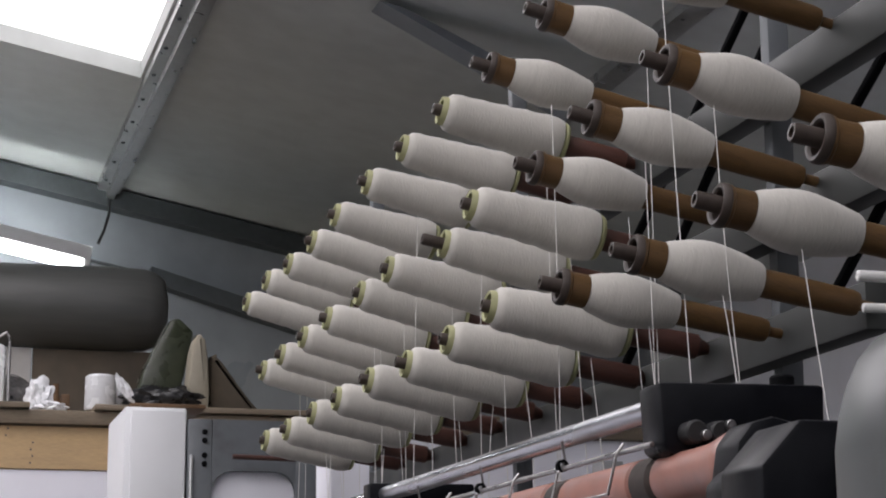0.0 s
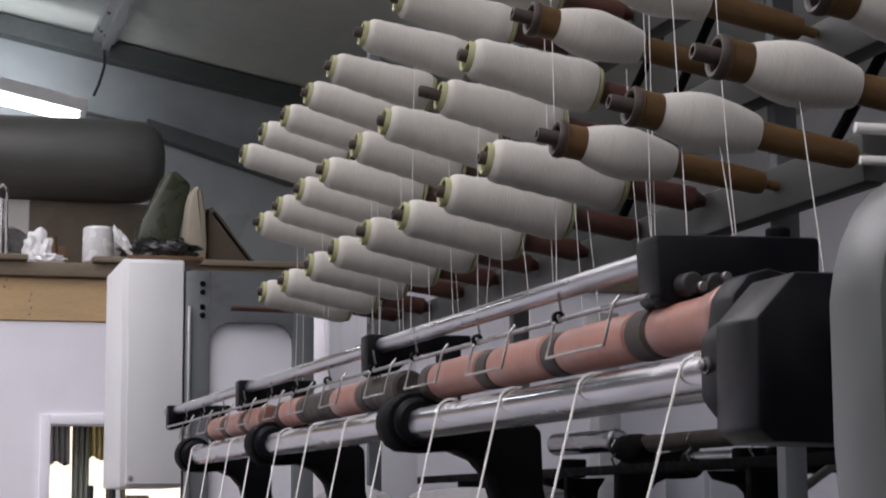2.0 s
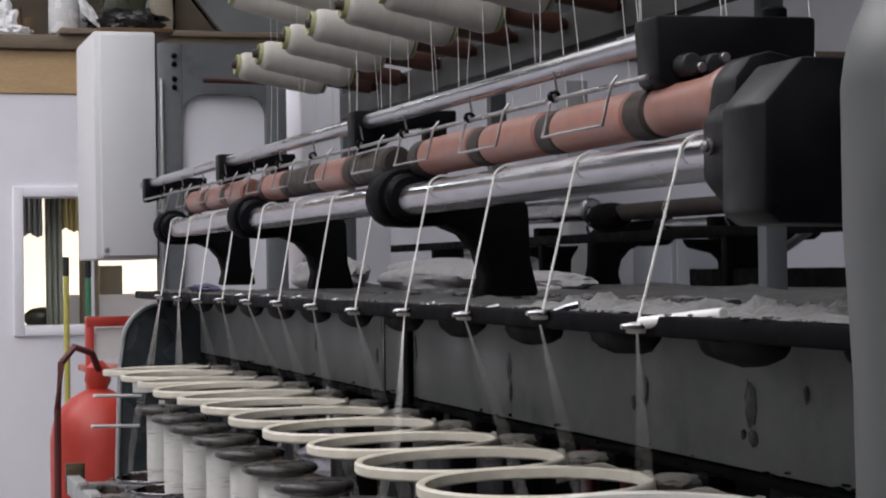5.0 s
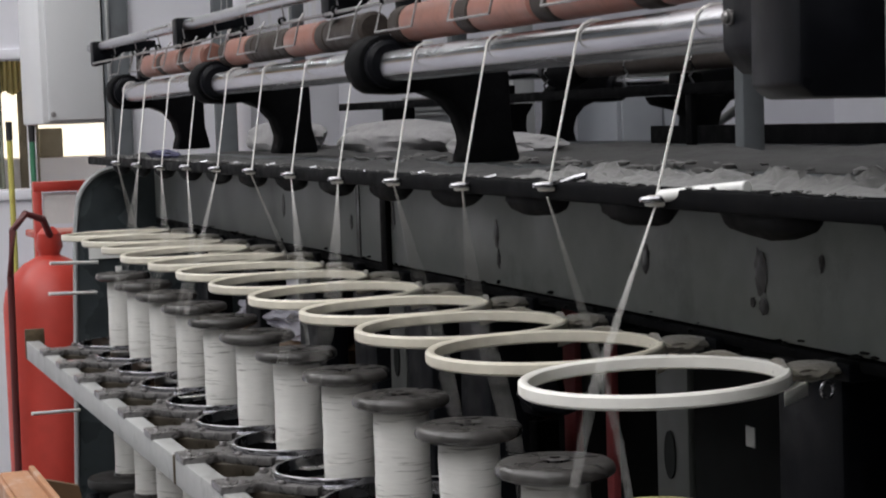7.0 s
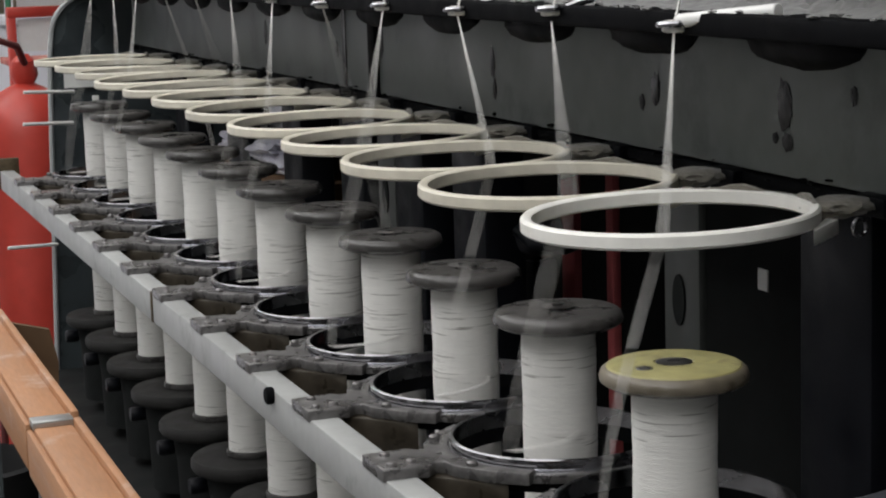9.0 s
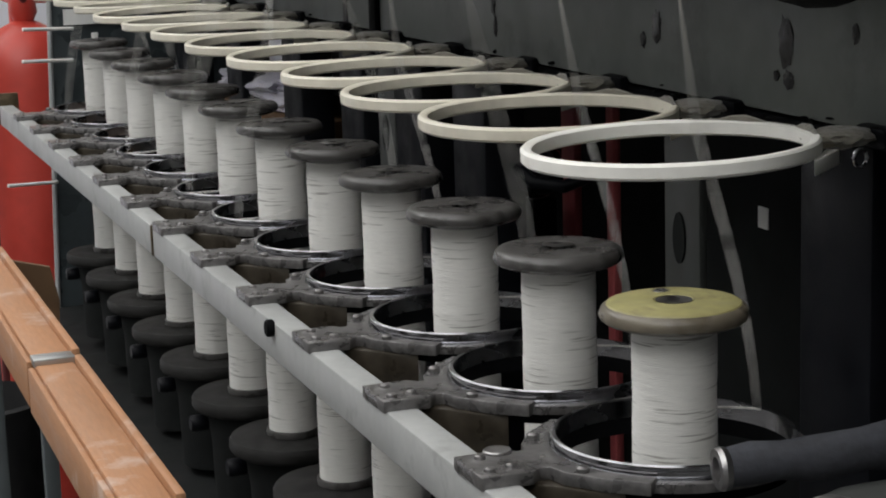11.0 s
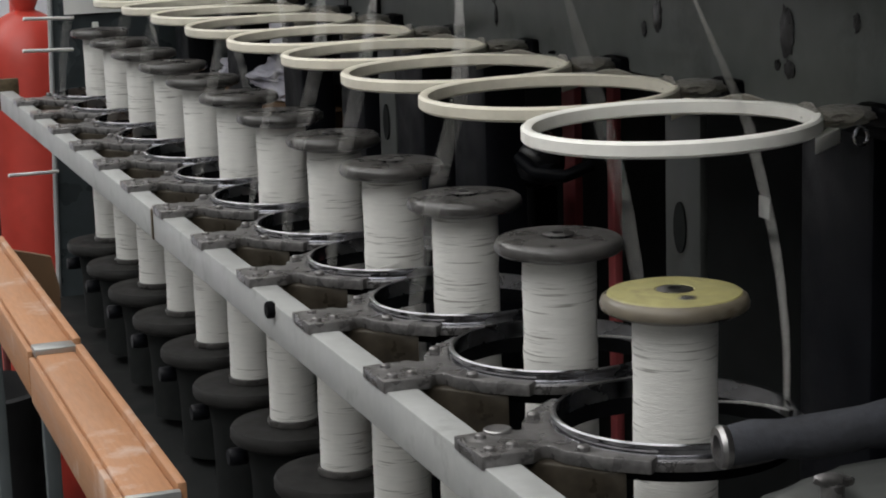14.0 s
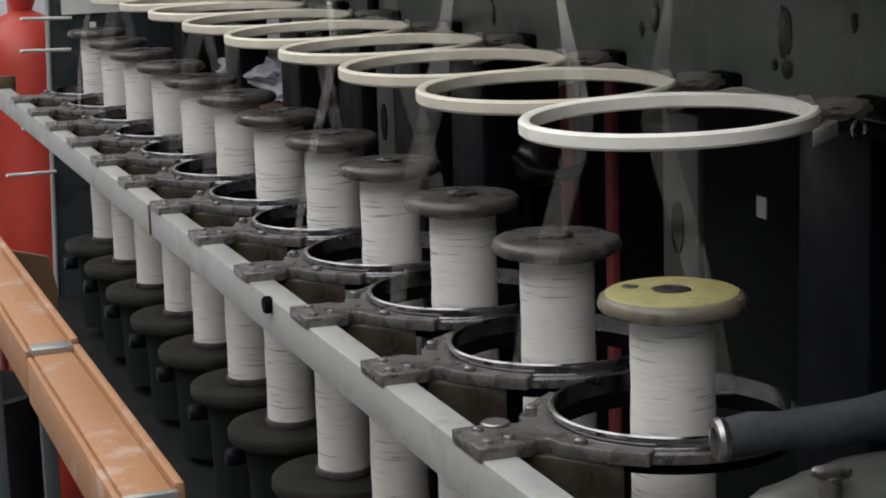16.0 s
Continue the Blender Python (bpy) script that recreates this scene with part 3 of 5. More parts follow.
# left board is paler, the light on the back wall put into its colour
for x0, x1 in ((-1.5, -0.07), (-0.065, 0.40)):
    part("board", box(x0, PY + 1.25, 2.1225, x1, PY + 1.28, 2.50, 0.003), SCREEN if x0 > -0.2 else PALE_SCREEN, ls)
rs = empty("sheet_roll", pose(0, PY + 1.265, 2.652), "big dull grey roll of sheeting lying on the loft screen", "roll")
part("roll", lathe([(0.02, -1.4), (0.149, -1.4), (0.150, -1.0), (0.147, -0.3), (0.150, 0.2), (0.146, 0.32), (0.134, 0.36), (0.108, 0.385), (0.06, 0.398), (0.02, 0.40)], 48, pose(0, 0, 0, 0, 90, 0), wobble=0.003), ROLLED, rs)
part("core", lathe([(0.018, 0.39), (0.018, 0.402), (0.024, 0.402), (0.024, 0.39)], 20, pose(0, 0, 0, 0, 90, 0)), CARD, rs, "card core")

# ---- head of the machine at the far end: white cabinet and grey arched frame ----
HY = 3.2
t = empty("control_cabinet", pose(0, HY, 0), "white enamelled steel control cabinet fixed to the machine frame", "cabinet")
part("body", box(0.006, 0.0, 1.478, 0.152, 0.35, 2.012, 0.006), CABINET, t)
part("door", box(0.020, -0.012, 1.486, 0.148, -0.002, 2.004, 0.003), CABINET, t)
part("lock", lathe([(0.006, 0), (0.006, 0.004), (0, 0.005)], 12, Matrix.Translation((0.03, -0.012, 1.50)) @ pose(0, 0, 0, 90, 0, 0)), STEEL, t)
part("top_hat", box(0.02, 0.02, 2.014, 0.20, 0.30, 2.024, 0.003), CARD, t)
fr = empty("arched_frame", pose(0, HY - 0.02, 0), "grey painted machine end frame with a rounded opening", "machine frame")
bmf = slab([(0.153, 0.0), (0.153, 1.985), (0.21, 1.985), (0.21, 0.0)], "y", 0, 0.06, 0.003)
slab([(0.41, 0.0), (0.41, 1.985), (0.46, 1.985), (0.46, 0.0)], "y", 0, 0.06, 0.003, bmf)
slab([(0.21, 1.985)] + [(0.21, 1.815)] + arc(0.26, 1.815, 0.05, 180, 90, 6)[1:] + arc(0.36, 1.815, 0.05, 90, 0, 6) + [(0.41, 1.985)], "y", 0.001, 0.059, 0, bmf)
part("frame", bmf, GREY, fr)
part("panel", box(0.209, 0.022, 0.75, 0.411, 0.03, 1.868), WALL, fr, "white panel seen through the opening")
for z in (1.955, 1.935, 1.90, 1.88):
    part("bolt", lathe([(0.007, 0), (0.006, 0.005), (0, 0.006)], 10, Matrix.Translation((0.192, 0.0, z)) @ pose(0, 0, 0, 90, 0, 0)), IRON, fr)
part("rod", rod((0.25, -0.05, 1.893), (0.40, -0.05, 1.890), 0.006), RED_BROWN, fr, "dark red rod across the opening")
part("trunking", box(0.156, -0.012, 1.3, 0.164, -0.001, 1.90, 0.002), GALV, fr)
thing("pale_column", box(0.52, HY + 0.1, 0.0, 0.75, HY + 0.3, 1.93, 0.01), WALL, "pale square column behind the machine", "column")

# ---- spinning frame: lower body ----
SPX, PITCH, N = 0.0, 0.2, 13
NEAR, FARY = -0.42, 2.56
body = empty("twisting_machine", Matrix.Identity(4), "grey painted body of the twisting machine with dark underside", "machine body")
# plinth, spindle beam and inner back carry the shade below in their colour
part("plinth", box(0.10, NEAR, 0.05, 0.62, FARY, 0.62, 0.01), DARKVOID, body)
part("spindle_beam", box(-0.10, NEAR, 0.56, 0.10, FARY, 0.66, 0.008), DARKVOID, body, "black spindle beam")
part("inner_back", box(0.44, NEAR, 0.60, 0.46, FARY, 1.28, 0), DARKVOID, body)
part("front_beam", box(0.135, NEAR, 1.283, 0.155, FARY, 1.392, 0.004), BEAM, body, "grey painted front beam with dark oil stains")
part("beam_lip", box(0.1345, NEAR, 1.272, 0.175, FARY, 1.282, 0.003), IRON, body)
for y, dy, z, dz in ((0.092, 0.012, 1.335, 0.022), (0.088, 0.009, 1.309, 0.008), (0.105, 0.005, 1.311, 0.005), (0.30, 0.010, 1.334, 0.016), (0.325, 0.006, 1.322, 0.008), (0.0, 0.005, 1.348, 0.008), (0.665, 0.009, 1.338, 0.017), (0.66, 0.006, 1.312, 0.012), (1.02, 0.01, 1.345, 0.02), (1.2, 0.008, 1.33, 0.012), (1.55, 0.01, 1.34, 0.02)):
    part("oil_stain", lump(0.0012, dy * 0.75, dz * 0.8, 0.45, y * 10, 3, 2.8, Matrix.Translation((0.1345, y, z))), OIL, body, "dark oil stain")
part("drip_streak", box(0.1335, 1.16, 1.285, 0.1348, 1.175, 1.385), OIL, body)
part("beam_joint", box(0.128, 1.03, 1.275, 0.137, 1.055, 1.392, 0.002), IRON, body)
# added backing for the label, as dark as the shade around it
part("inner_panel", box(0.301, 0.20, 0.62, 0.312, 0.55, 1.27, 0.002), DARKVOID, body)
part("sticker", box(0.2995, 0.408, 1.132, 0.3008, 0.426, 1.152), WHITE_PLASTIC, body, "small white label")
for y, wy in ((0.848, 0.036), (0.744, 0.018)):
    part("red_strip", box(0.30, y, 0.62, 0.31, y + wy, 1.26, 0.002), PINK, body, "faded red upright strip")
for y in (0.076, 0.83, 1.03, 1.26, 1.55, 1.9, 2.3):
    part("upright", box(0.165, y - 0.05, 0.62, 0.215, y + 0.05, 1.272, 0.006), IRON_PAINT, body, "black upright post")
for y in (0.33, 1.13):
    o = box(0.17, y - 0.035, 0.62, 0.178, y + 0.03, 1.25, 0.002)
    part("slotted_plate", o, COVER, body, "grey slotted plate")
    # flat dark disc stands in for the shade in the open slot
    part("slot", lathe([(0, -0.001), (0.014, -0.001), (0.014, 0.001), (0, 0.001)], 20, Matrix.Translation((0.1692, y, 1.15)) @ pose(0, 0, 0, 0, 90, 0) @ Matrix.Diagonal((1.6, 0.8, 1, 1))), DARKVOID, body)

# guard at the far end of the row: dark glassy board with rounded top
g = empty("end_guard", pose(0, 2.58, 0), "dark end guard board with rounded corner and pale edge", "guard")
prof = [(-0.05, 0.60), (-0.025, 1.26)] + arc(0.065, 1.30, 0.085, 180, 95, 8) + [(0.40, 1.385), (0.40, 0.60)]
part("board", slab(prof, "y", 0.0, 0.012, 0), material("dark_guard_board", (0.045, 0.055, 0.06), 0.3, vary=0.3, scale=6), g)
part("edge", tube([(u, -0.004, v) for u, v in prof[:-1]], 0.005, 6), GREY_LIGHT, g, "pale grey edge trim")
part("label", box(0.052, -0.008, 1.160, 0.064, -0.002, 1.188, 0.001), WHITE_PLASTIC, g, "small white label")
part("notice", box(0.0, -0.008, 1.205, 0.11, -0.002, 1.235), WHITE_PLASTIC, g, "pale notice strip")
for k, (x, z) in enumerate(((-0.085, 1.205), (-0.09, 1.145), (-0.098, 1.0), (-0.134, 0.912))):
    thing("white_rod", rod((x, 2.52, z), (x + 0.10, 2.56, z - 0.006), 0.0035, 10), WHITE_PLASTIC, "thin white plastic rod fixed to the end guard", "rod", "white rods")

# near end cover with rounded shoulder
cv = empty("end_cover", Matrix.Identity(4), "smooth grey painted end cover of the machine with rounded shoulder", "machine cover")
cvp = [(0.014, 0.0), (0.001, 1.379), (-0.004, 1.467), (-0.004, 1.544), (-0.001, 1.562), (0.004, 1.578), (0.012, 1.594), (0.022, 1.605), (0.036, 1.614), (0.12, 1.63), (0.50, 1.63), (0.50, 0.0)]
part("shell", slab(cvp, "y", -0.36, -0.30, 0.006), END_PAINT, cv)
for x, z in ((0.021, 1.505), (0.023, 1.452)):
    part("scratch", tube([(x, -0.3604, z), (x + 0.003, -0.3606, z + 0.008), (x + 0.010, -0.3604, z + 0.009)], 0.0006, 5), IRON, cv)

# ---- guide board with lappets ----
gb = empty("guide_board", Matrix.Identity(4), "black lappet board with lint and scalloped flaps", "guide board")
part("board", box(0.012, NEAR, 1.398, 0.135, FARY, 1.409, 0.004), IRON, gb)
part("front_bar", box(0.004, NEAR, 1.395, 0.02, FARY, 1.410, 0.003), IRON, gb)
for k in range(-2, N - 1):
    y = k * PITCH + 0.072
    part("flap", lump(0.012, 0.066, 0.016, 0.12, k + 3, 3, 2.0, Matrix.Translation((0.020, y, 1.395))), IRON, gb, "black rounded flap")


def lint_strip(y0, y1, x0, x1, z, amp, seed, step=0.012):
    bm = bmesh.new()
    ny, nx = int((y1 - y0) / step), max(3, int((x1 - x0) / step))
    grid = [[bm.verts.new((x0 + (x1 - x0) * i / nx + 0.006 * noise.noise(Vector((j * 0.3, i, seed))), y0 + (y1 - y0) * j / ny,
            z + amp * max(0.0, 0.35 + noise.noise(Vector((j * 0.13, i * 0.4, seed))) + 0.5 * noise.noise(Vector((j * 0.5, i * 0.9, seed)))) * math.sin(math.pi * i / nx)))
            for i in range(nx + 1)] for j in range(ny + 1)]
    for j in range(ny):
        for i in range(nx):
            bm.faces.new((grid[j][i], grid[j][i + 1], grid[j + 1][i + 1], grid[j + 1][i]))
    return bm


thing("lint_layer", lint_strip(-0.40, 0.36, 0.03, 0.135, 1.4092, 0.013, 3, 0.006), LINT, "grey wool lint lying on the guide board", "lint", kind="stuff")
# lint from here to the far end is darker than the near strip
thing("lint_layer", lint_strip(0.36, 1.2, 0.03, 0.13, 1.4092, 0.010, 5), LINT_DARK, "dark lint lying on the guide board", "lint", kind="stuff")
thing("lint_layer", lint_strip(1.2, 2.5, 0.03, 0.13, 1.4092, 0.008, 9), LINT_DARK, "thin dark lint lying on the guide board", "lint", kind="stuff")

def tufts(count, place, size, seed):
    rnd = random.Random(seed)
    bm = bmesh.new()
    for k in range(count):
        x, y, z = place(rnd)
        r = size * rnd.uniform(0.4, 1.3)
        lump(r * rnd.uniform(0.8, 2.0), r * rnd.uniform(0.8, 2.6), r * rnd.uniform(0.4, 0.8), 0.6, k, 1, 3.0, Matrix.Translation((x, y, z)), bm)
    return bm


thing("lint_tuft", tufts(150, lambda r: (r.uniform(0.004, 0.03), r.uniform(-0.35, 2.3), 1.411), 0.0022, 5), LINT, "small grey wool tufts caught along the lappet board", "lint", kind="stuff")
thing("lint_tuft", tufts(70, lambda r: (0.134, r.uniform(-0.3, 2.3), r.uniform(1.276, 1.288)), 0.0026, 8), DARKVOID, "dark oily fluff along the beam's lower edge", "lint", kind="stuff")
thing("lint_tuft", tufts(60, lambda r: (r.uniform(0.16, 0.30), r.uniform(-0.3, 1.4), 1.411), 0.006, 11), LINT, "loose wool tufts lying on the machine deck", "lint", kind="stuff")

# eyelets
def eyelet(m):
    t = empty("yarn_guide", m, "small chromed wire yarn guide on the lappet board", "yarn guide", "yarn guides")
    pts = [(0.010 * math.cos(radians(a)), 0.010 * math.sin(radians(a)), 0.0025 * a / 360) for a in range(20, 341, 20)]
    part("eye", tube(pts, 0.0024, 8), CHROME, t)
    part("stem", tube([(0.010, -0.003, 0.002), (0.022, -0.006, 0.006), (0.03, -0.012, 0.008)], 0.003, 8), CHROME, t)
    part("porcelain", lathe([(0.006, -0.004), (0.008, -0.003), (0.008, 0.003), (0.006, 0.004), (0.0045, 0.0), ], 16, closed=True), CREAM, t)
    return t


eye0 = eyelet(pose(0, 0, 1.401))
for k in range(1, N - 1):
    copy_thing(eye0, pose(0, k * PITCH, 1.401 + (0.004 if k == 1 else 0.0) + random.uniform(-0.002, 0.002), 0, 0, random.uniform(-15, 15)))
part("handle", rod((0.002, -0.004, 1.4045), (0.026, -0.088, 1.4120), 0.0046, 14), WHITE_PLASTIC, gb, "white plastic tube handle")

thing("blue_rag", lump(0.016, 0.12, 0.008, 0.35, 19, 3, 2.4, Matrix.Translation((0.045, 2.0, 1.417))), material("blue_purple_cloth", (0.055, 0.055, 0.11), 0.9, vary=0.3, scale=30, bump=0.6), "blue-purple rag lying along the guide board", "rag")

# ---- drafting rollers ----
STANDS = (0.84, 1.69, 2.46)
RX, RZ, RR = 0.065, 1.524, 0.0175
ROLLERS = []
for y0, y1 in ((-0.02, 0.785), (0.893, 1.625), (1.755, 2.40)):
    r = thing("front_roller", rod((0, 0, 0), (0, y1 - y0, 0), RR, 28), CHROME, "polished steel front drafting roller with reflection streaks in its colour", "roller", "front rollers", m=Matrix.Translation((RX, y0, RZ + 0.004 * y0)))
    part("shaft", rod((0, -0.06, 0), (0, y1 - y0 + 0.06, 0), 0.010, 16), STEEL, r)
    ROLLERS.append(r)

COTS = []
TZ, TX = 1.568, 0.083
def cot(y0, y1, mat, label):
    r = 0.0205
    prof = [(0, 0), (r * 0.8, 0), (r, 0.004), (r, (y1 - y0) - 0.004), (r * 0.8, y1 - y0), (0, y1 - y0)]
    o = thing("top_roller", lathe(prof, 28, pose(0, 0, 0, -90, 0, 0)), mat, label, "roller", "top rollers", m=Matrix.Translation((TX, y0, TZ + 0.004 * y0)))
    part("collar", rod((0, y1 - y0 + 0.001, 0), (0, y1 - y0 + 0.040, 0), 0.0203, 24), DARK_ROLL, o, "dark collar between the pink sleeves")
    COTS.append(o)


flare = thing("top_roller", lathe([(0.0215, 0.010), (0.0235, 0.001), (0.0250, 0.0), (0.0256, 0.003), (0.0242, 0.014), (0.0216, 0.032), (0.0198, 0.052), (0.0193, 0.080), (0.0197, 0.110), (0.0205, 0.133), (0.017, 0.139), (0, 0.139)], 32, pose(0, 0, 0, -90, 0, 0)), COPPER, "salmon pink top roller with a gently flared end", "roller", "top rollers", m=Matrix.Translation((TX, -0.007, TZ)))
# recessed black disc gives the open roller end its dark inside
part("core", lathe([(0, 0.008), (0.0222, 0.008), (0.0222, 0.011), (0, 0.011)], 28, pose(0, 0, 0, -90, 0, 0)), IRON, flare, "black disc standing in for the shade inside the hollow roller end")
part("collar", rod((0, 0.140, 0), (0, 0.180, 0), 0.0212, 24), DARK_ROLL, flare, "dark collar between the pink sleeves")
COTS.append(flare)
for y0, y1 in ((0.175, 0.343), (0.385, 0.545), (0.585, 0.76)):
    cot(y0, y1, COPPER, "salmon pink rubber-covered top roller")
for y0, y1, mt in ((0.905, 1.06, DARK_ROLL), (1.10, 1.25, COPPER), (1.29, 1.43, DARK_ROLL), (1.47, 1.6, COPPER), (1.76, 1.9, COPPER), (1.95, 2.09, COPPER), (2.14, 2.28, COPPER)):
    cot(y0, y1, mt, "salmon pink rubber-covered top roller" if mt is COPPER else "dark brown covered top roller")

sb = empty("slub_bar", Matrix.Identity(4), "long dull steel rod in sections above the rollers", "rod")
for ya, yb in ((0.13, 1.03), (1.034, 1.93), (1.934, 2.9)):
    part("section", rod((0.075, ya, 1.6235 + 0.0046 * ya), (0.075, yb, 1.6235 + 0.0046 * yb), 0.0092, 20), STEEL_BAR, sb)
thing("cage_rod", rod((0.055, 0.10, 1.592), (0.055, 2.75, 1.600), 0.0022, 10), STEEL, "thin steel rod carrying wire cages", "rod")

# wire cages in front of the top rollers
def cage(y, w=0.095):
    z = 1.594 + 0.004 * y
    t = empty("wire_cage", pose(0.055, y, z), "bent steel wire clearer cage hooked on the rod", "wire cage", "wire cages")
    part("wire", tube([(0.0, 0, 0.022), (0.003, 0, 0.004), (-0.004, 0, -0.006), (-0.012, 0, -0.036), (-0.0125, -w * 0.5, -0.036), (-0.012, -w, -0.036), (-0.004, -w, -0.004), (0.002, -w, 0.004)], 0.0013, 7), STEEL, t)
    part("clip", lathe([(0.003, -0.004), (0.0055, -0.003), (0.0055, 0.003), (0.003, 0.004)], 12, pose(0, 0, 0, 90, 0, 0), closed=True), IRON, t)
    return t


for y, w in ((0.305, 0.14), (0.545, 0.115), (0.78, 0.125), (0.97, 0.1), (1.22, 0.1), (1.43, 0.11), (1.62, 0.1), (1.85, 0.1), (2.06, 0.1), (2.28, 0.1), (2.5, 0.1)):
    cage(y, w)

# cast stands carrying the rollers
def stand(m, big=1.0):
    t = empty("roller_stand", m, "black cast iron roller stand curving forward to its bearing", "roller stand", "roller stands")
    prof = [(0.158, 1.409), (0.226, 1.409), (0.216, 1.45), (0.214, 1.515), (0.19, 1.535), (0.10, 1.545)] + arc(0.065, 1.524, 0.034, 40, 250, 10) + [(0.085, 1.490), (0.115, 1.492), (0.140, 1.482), (0.158, 1.462), (0.166, 1.435)]
    part("casting", slab(prof, "y", -0.03, 0.03, 0.006), IRON, t)
    part("bearing", rod((0.065, -0.046, 1.524), (0.065, 0.046, 1.524), 0.027, 24), IRON_PAINT, t, "black bearing housing")
    return t


def saddle(y):
    t = empty("rod_saddle", pose(0, y, 0.002 * y), "black cast arm holding the steel rod", "bracket", "rod saddles")
    part("arm", slab([(0.055, 1.592), (0.062, 1.588), (0.095, 1.596), (0.115, 1.615), (0.188, 1.626), (0.188, 1.641), (0.055, 1.640)], "y", 0.0, 0.035, 0.003), IRON_PAINT, t)
    part("leg", box(0.150, 0.002, 1.53, 0.176, 0.032, 1.627, 0.003), IRON_PAINT, t)


s0 = stand(pose(0, STANDS[0], 0.003))
for y in STANDS[1:]:
    copy_thing(s0, pose(0, y, 0.004 * y))
for y in (1.0, 1.9, 2.75):
    saddle(y)

# near end block and large black arm
t = empty("end_block", Matrix.Identity(4), "black painted gear housing at the end of the rollers", "gear housing")
hp = [(-0.001, 1.478), (0.0, 1.546), (0.026, 1.574), (0.20, 1.574), (0.20, 1.468), (0.01, 1.470)]
part("housing", slab(hp, "y", -0.205, -0.143, 0.003), HOUSING, t)
fp = part("front_plate", slab([(0.036, 1.505), (0.036, 1.548), (0.05, 1.560), (0.12, 1.56), (0.12, 1.488), (0.05, 1.488)], "y", -0.143, -0.034, 0.006), IRON_PAINT, t)
part("bearing", rod((0.065, -0.10, RZ), (0.065, -0.034, RZ), RR + 0.003, 28), IRON_PAINT, t)
bt = part("bolt", lathe([(0.0062, 0), (0.0062, 0.0015), (0.0045, 0.002), (0.0045, 0.0045), (0.0028, 0.006), (0, 0.006)], 14, Matrix.Translation((0.036, -0.050, 1.528)) @ pose(0, 0, 0, 0, -90, 0)), CAST, fp, "dull steel bolt")
part("shaft", rod((0.05, -0.40, 1.51), (0.05, -0.28, 1.51), 0.022, 20), IRON, t)
a = empty("weight_arm", Matrix.Identity(4), "large black pressure arm over the top rollers", "pressure arm")
ap = [(0.060, 1.64), (0.200, 1.642), (0.199, 1.606), (0.146, 1.602), (0.126, 1.590), (0.110, 1.583), (0.078, 1.580), (0.063, 1.588)]
part("casting", slab(ap, "y", 0.095, 0.14, 0.004), HOUSING, a)
part("cap", rod((0.173, 0.115, 1.641), (0.173, 0.115, 1.651), 0.010, 20), IRON, a)
for x in (0.088, 0.108):
    part("pin", rod((x, 0.070, 1.597 + (x - 0.088) * 0.4), (x, 0.097, 1.597 + (x - 0.088) * 0.4), 0.004, 14), STEEL, a, "bright steel pin")
    part("pin_head", rod((x - 0.006, 0.075, 1.600), (x - 0.006, 0.0945, 1.600), 0.009, 16), RUBBER, a)

part("bearing_cap", slab([(0.050, 1.535), (0.057, 1.578), (0.068, 1.592), (0.085, 1.5965), (0.104, 1.592), (0.122, 1.575), (0.122, 1.535)], "y", -0.050, -0.009, 0.004), HOUSING, t, "black cap over the roller end")

# ---- back side of the machine, seen between the stands ----
for y in (0.07, 0.92, 1.77, 2.4):
    copy_thing(s0, Matrix.Translation((1.14, y, -0.005)) @ pose(0, 0, 0, 0, 0, 180))
bs = thing("back_shaft", rod((0.85, NEAR, 1.540), (0.85, 2.2, 1.546), 0.016, 18), DARK_ROLL, "dark covered back roller of the rear drafting head", "roller")
part("steel_end", rod((0.85, 2.203, 1.556), (0.85, FARY, 1.560), 0.023, 24), CHROME, bs, "polished steel roller end")
for y in (0.35, 1.35, 2.12):
    part("boss", lump(0.030, 0.10, 0.028, 0.12, int(y * 10), 3, 1.6, Matrix.Translation((0.85, y, 1.540))), IRON, bs, "black rounded bearing boss")
for y, dx in ((1.62, 0.0), (2.40, -0.025)):
    rst = empty("rear_stand", pose(dx, y, 0), "black cast stand with a trumpet-shaped head at the rear rollers", "roller stand", "rear stands")
    part("casting", slab([(0.862, 1.4075), (0.912, 1.4075), (0.906, 1.44), (0.908, 1.462), (0.925, 1.488), (0.790, 1.488), (0.800, 1.474), (0.842, 1.464), (0.856, 1.452)], "y", 0.0, 0.04, 0.004), IRON, rst)
    part("cap", box(0.835, 0.004, 1.4885, 0.885, 0.036, 1.526, 0.004), IRON, rst)
for x, y, sx, sy, sz, sd in ((0.43, 1.84, 0.08, 0.30, 0.034, 51), (0.36, 2.36, 0.06, 0.18, 0.040, 57), (0.42, 1.36, 0.06, 0.16, 0.020, 63)):
    thing("waste_fleece", lump(sx, sy, sz, 0.18, sd, 4, 1.8, Matrix.Translation((x, y, 1.410 + sz * 0.55))), FLEECE, "pale clump of waste fleece lying on the machine deck", "fleece", "waste fleece")
bb = thing("back_bar", box(0.795, NEAR, 1.489, 0.81, 4.03, 1.507, 0.002), IRON, "flat black bar on short legs behind the roller stands", "bar")
for y in (-0.3, 0.65, 1.5, 2.35):
    part("leg", box(0.797, y, 1.407, 0.808, y + 0.02, 1.4895, 0.001), IRON, bb)
for y, wx in ((2.95, 0.05), (3.62, 0.06), (3.98, 0.02)):
    part("leg", box(0.802 - wx, y, 0.0, 0.802 + wx * 0.5, y + 0.02, 1.4895, 0.003), IRON, bb, "tall black leg")
thing("back_rail", box(0.86, NEAR, 1.408, 0.88, 1.78, 1.438, 0.002), IRON, "low black rail on the machine top", "rail")
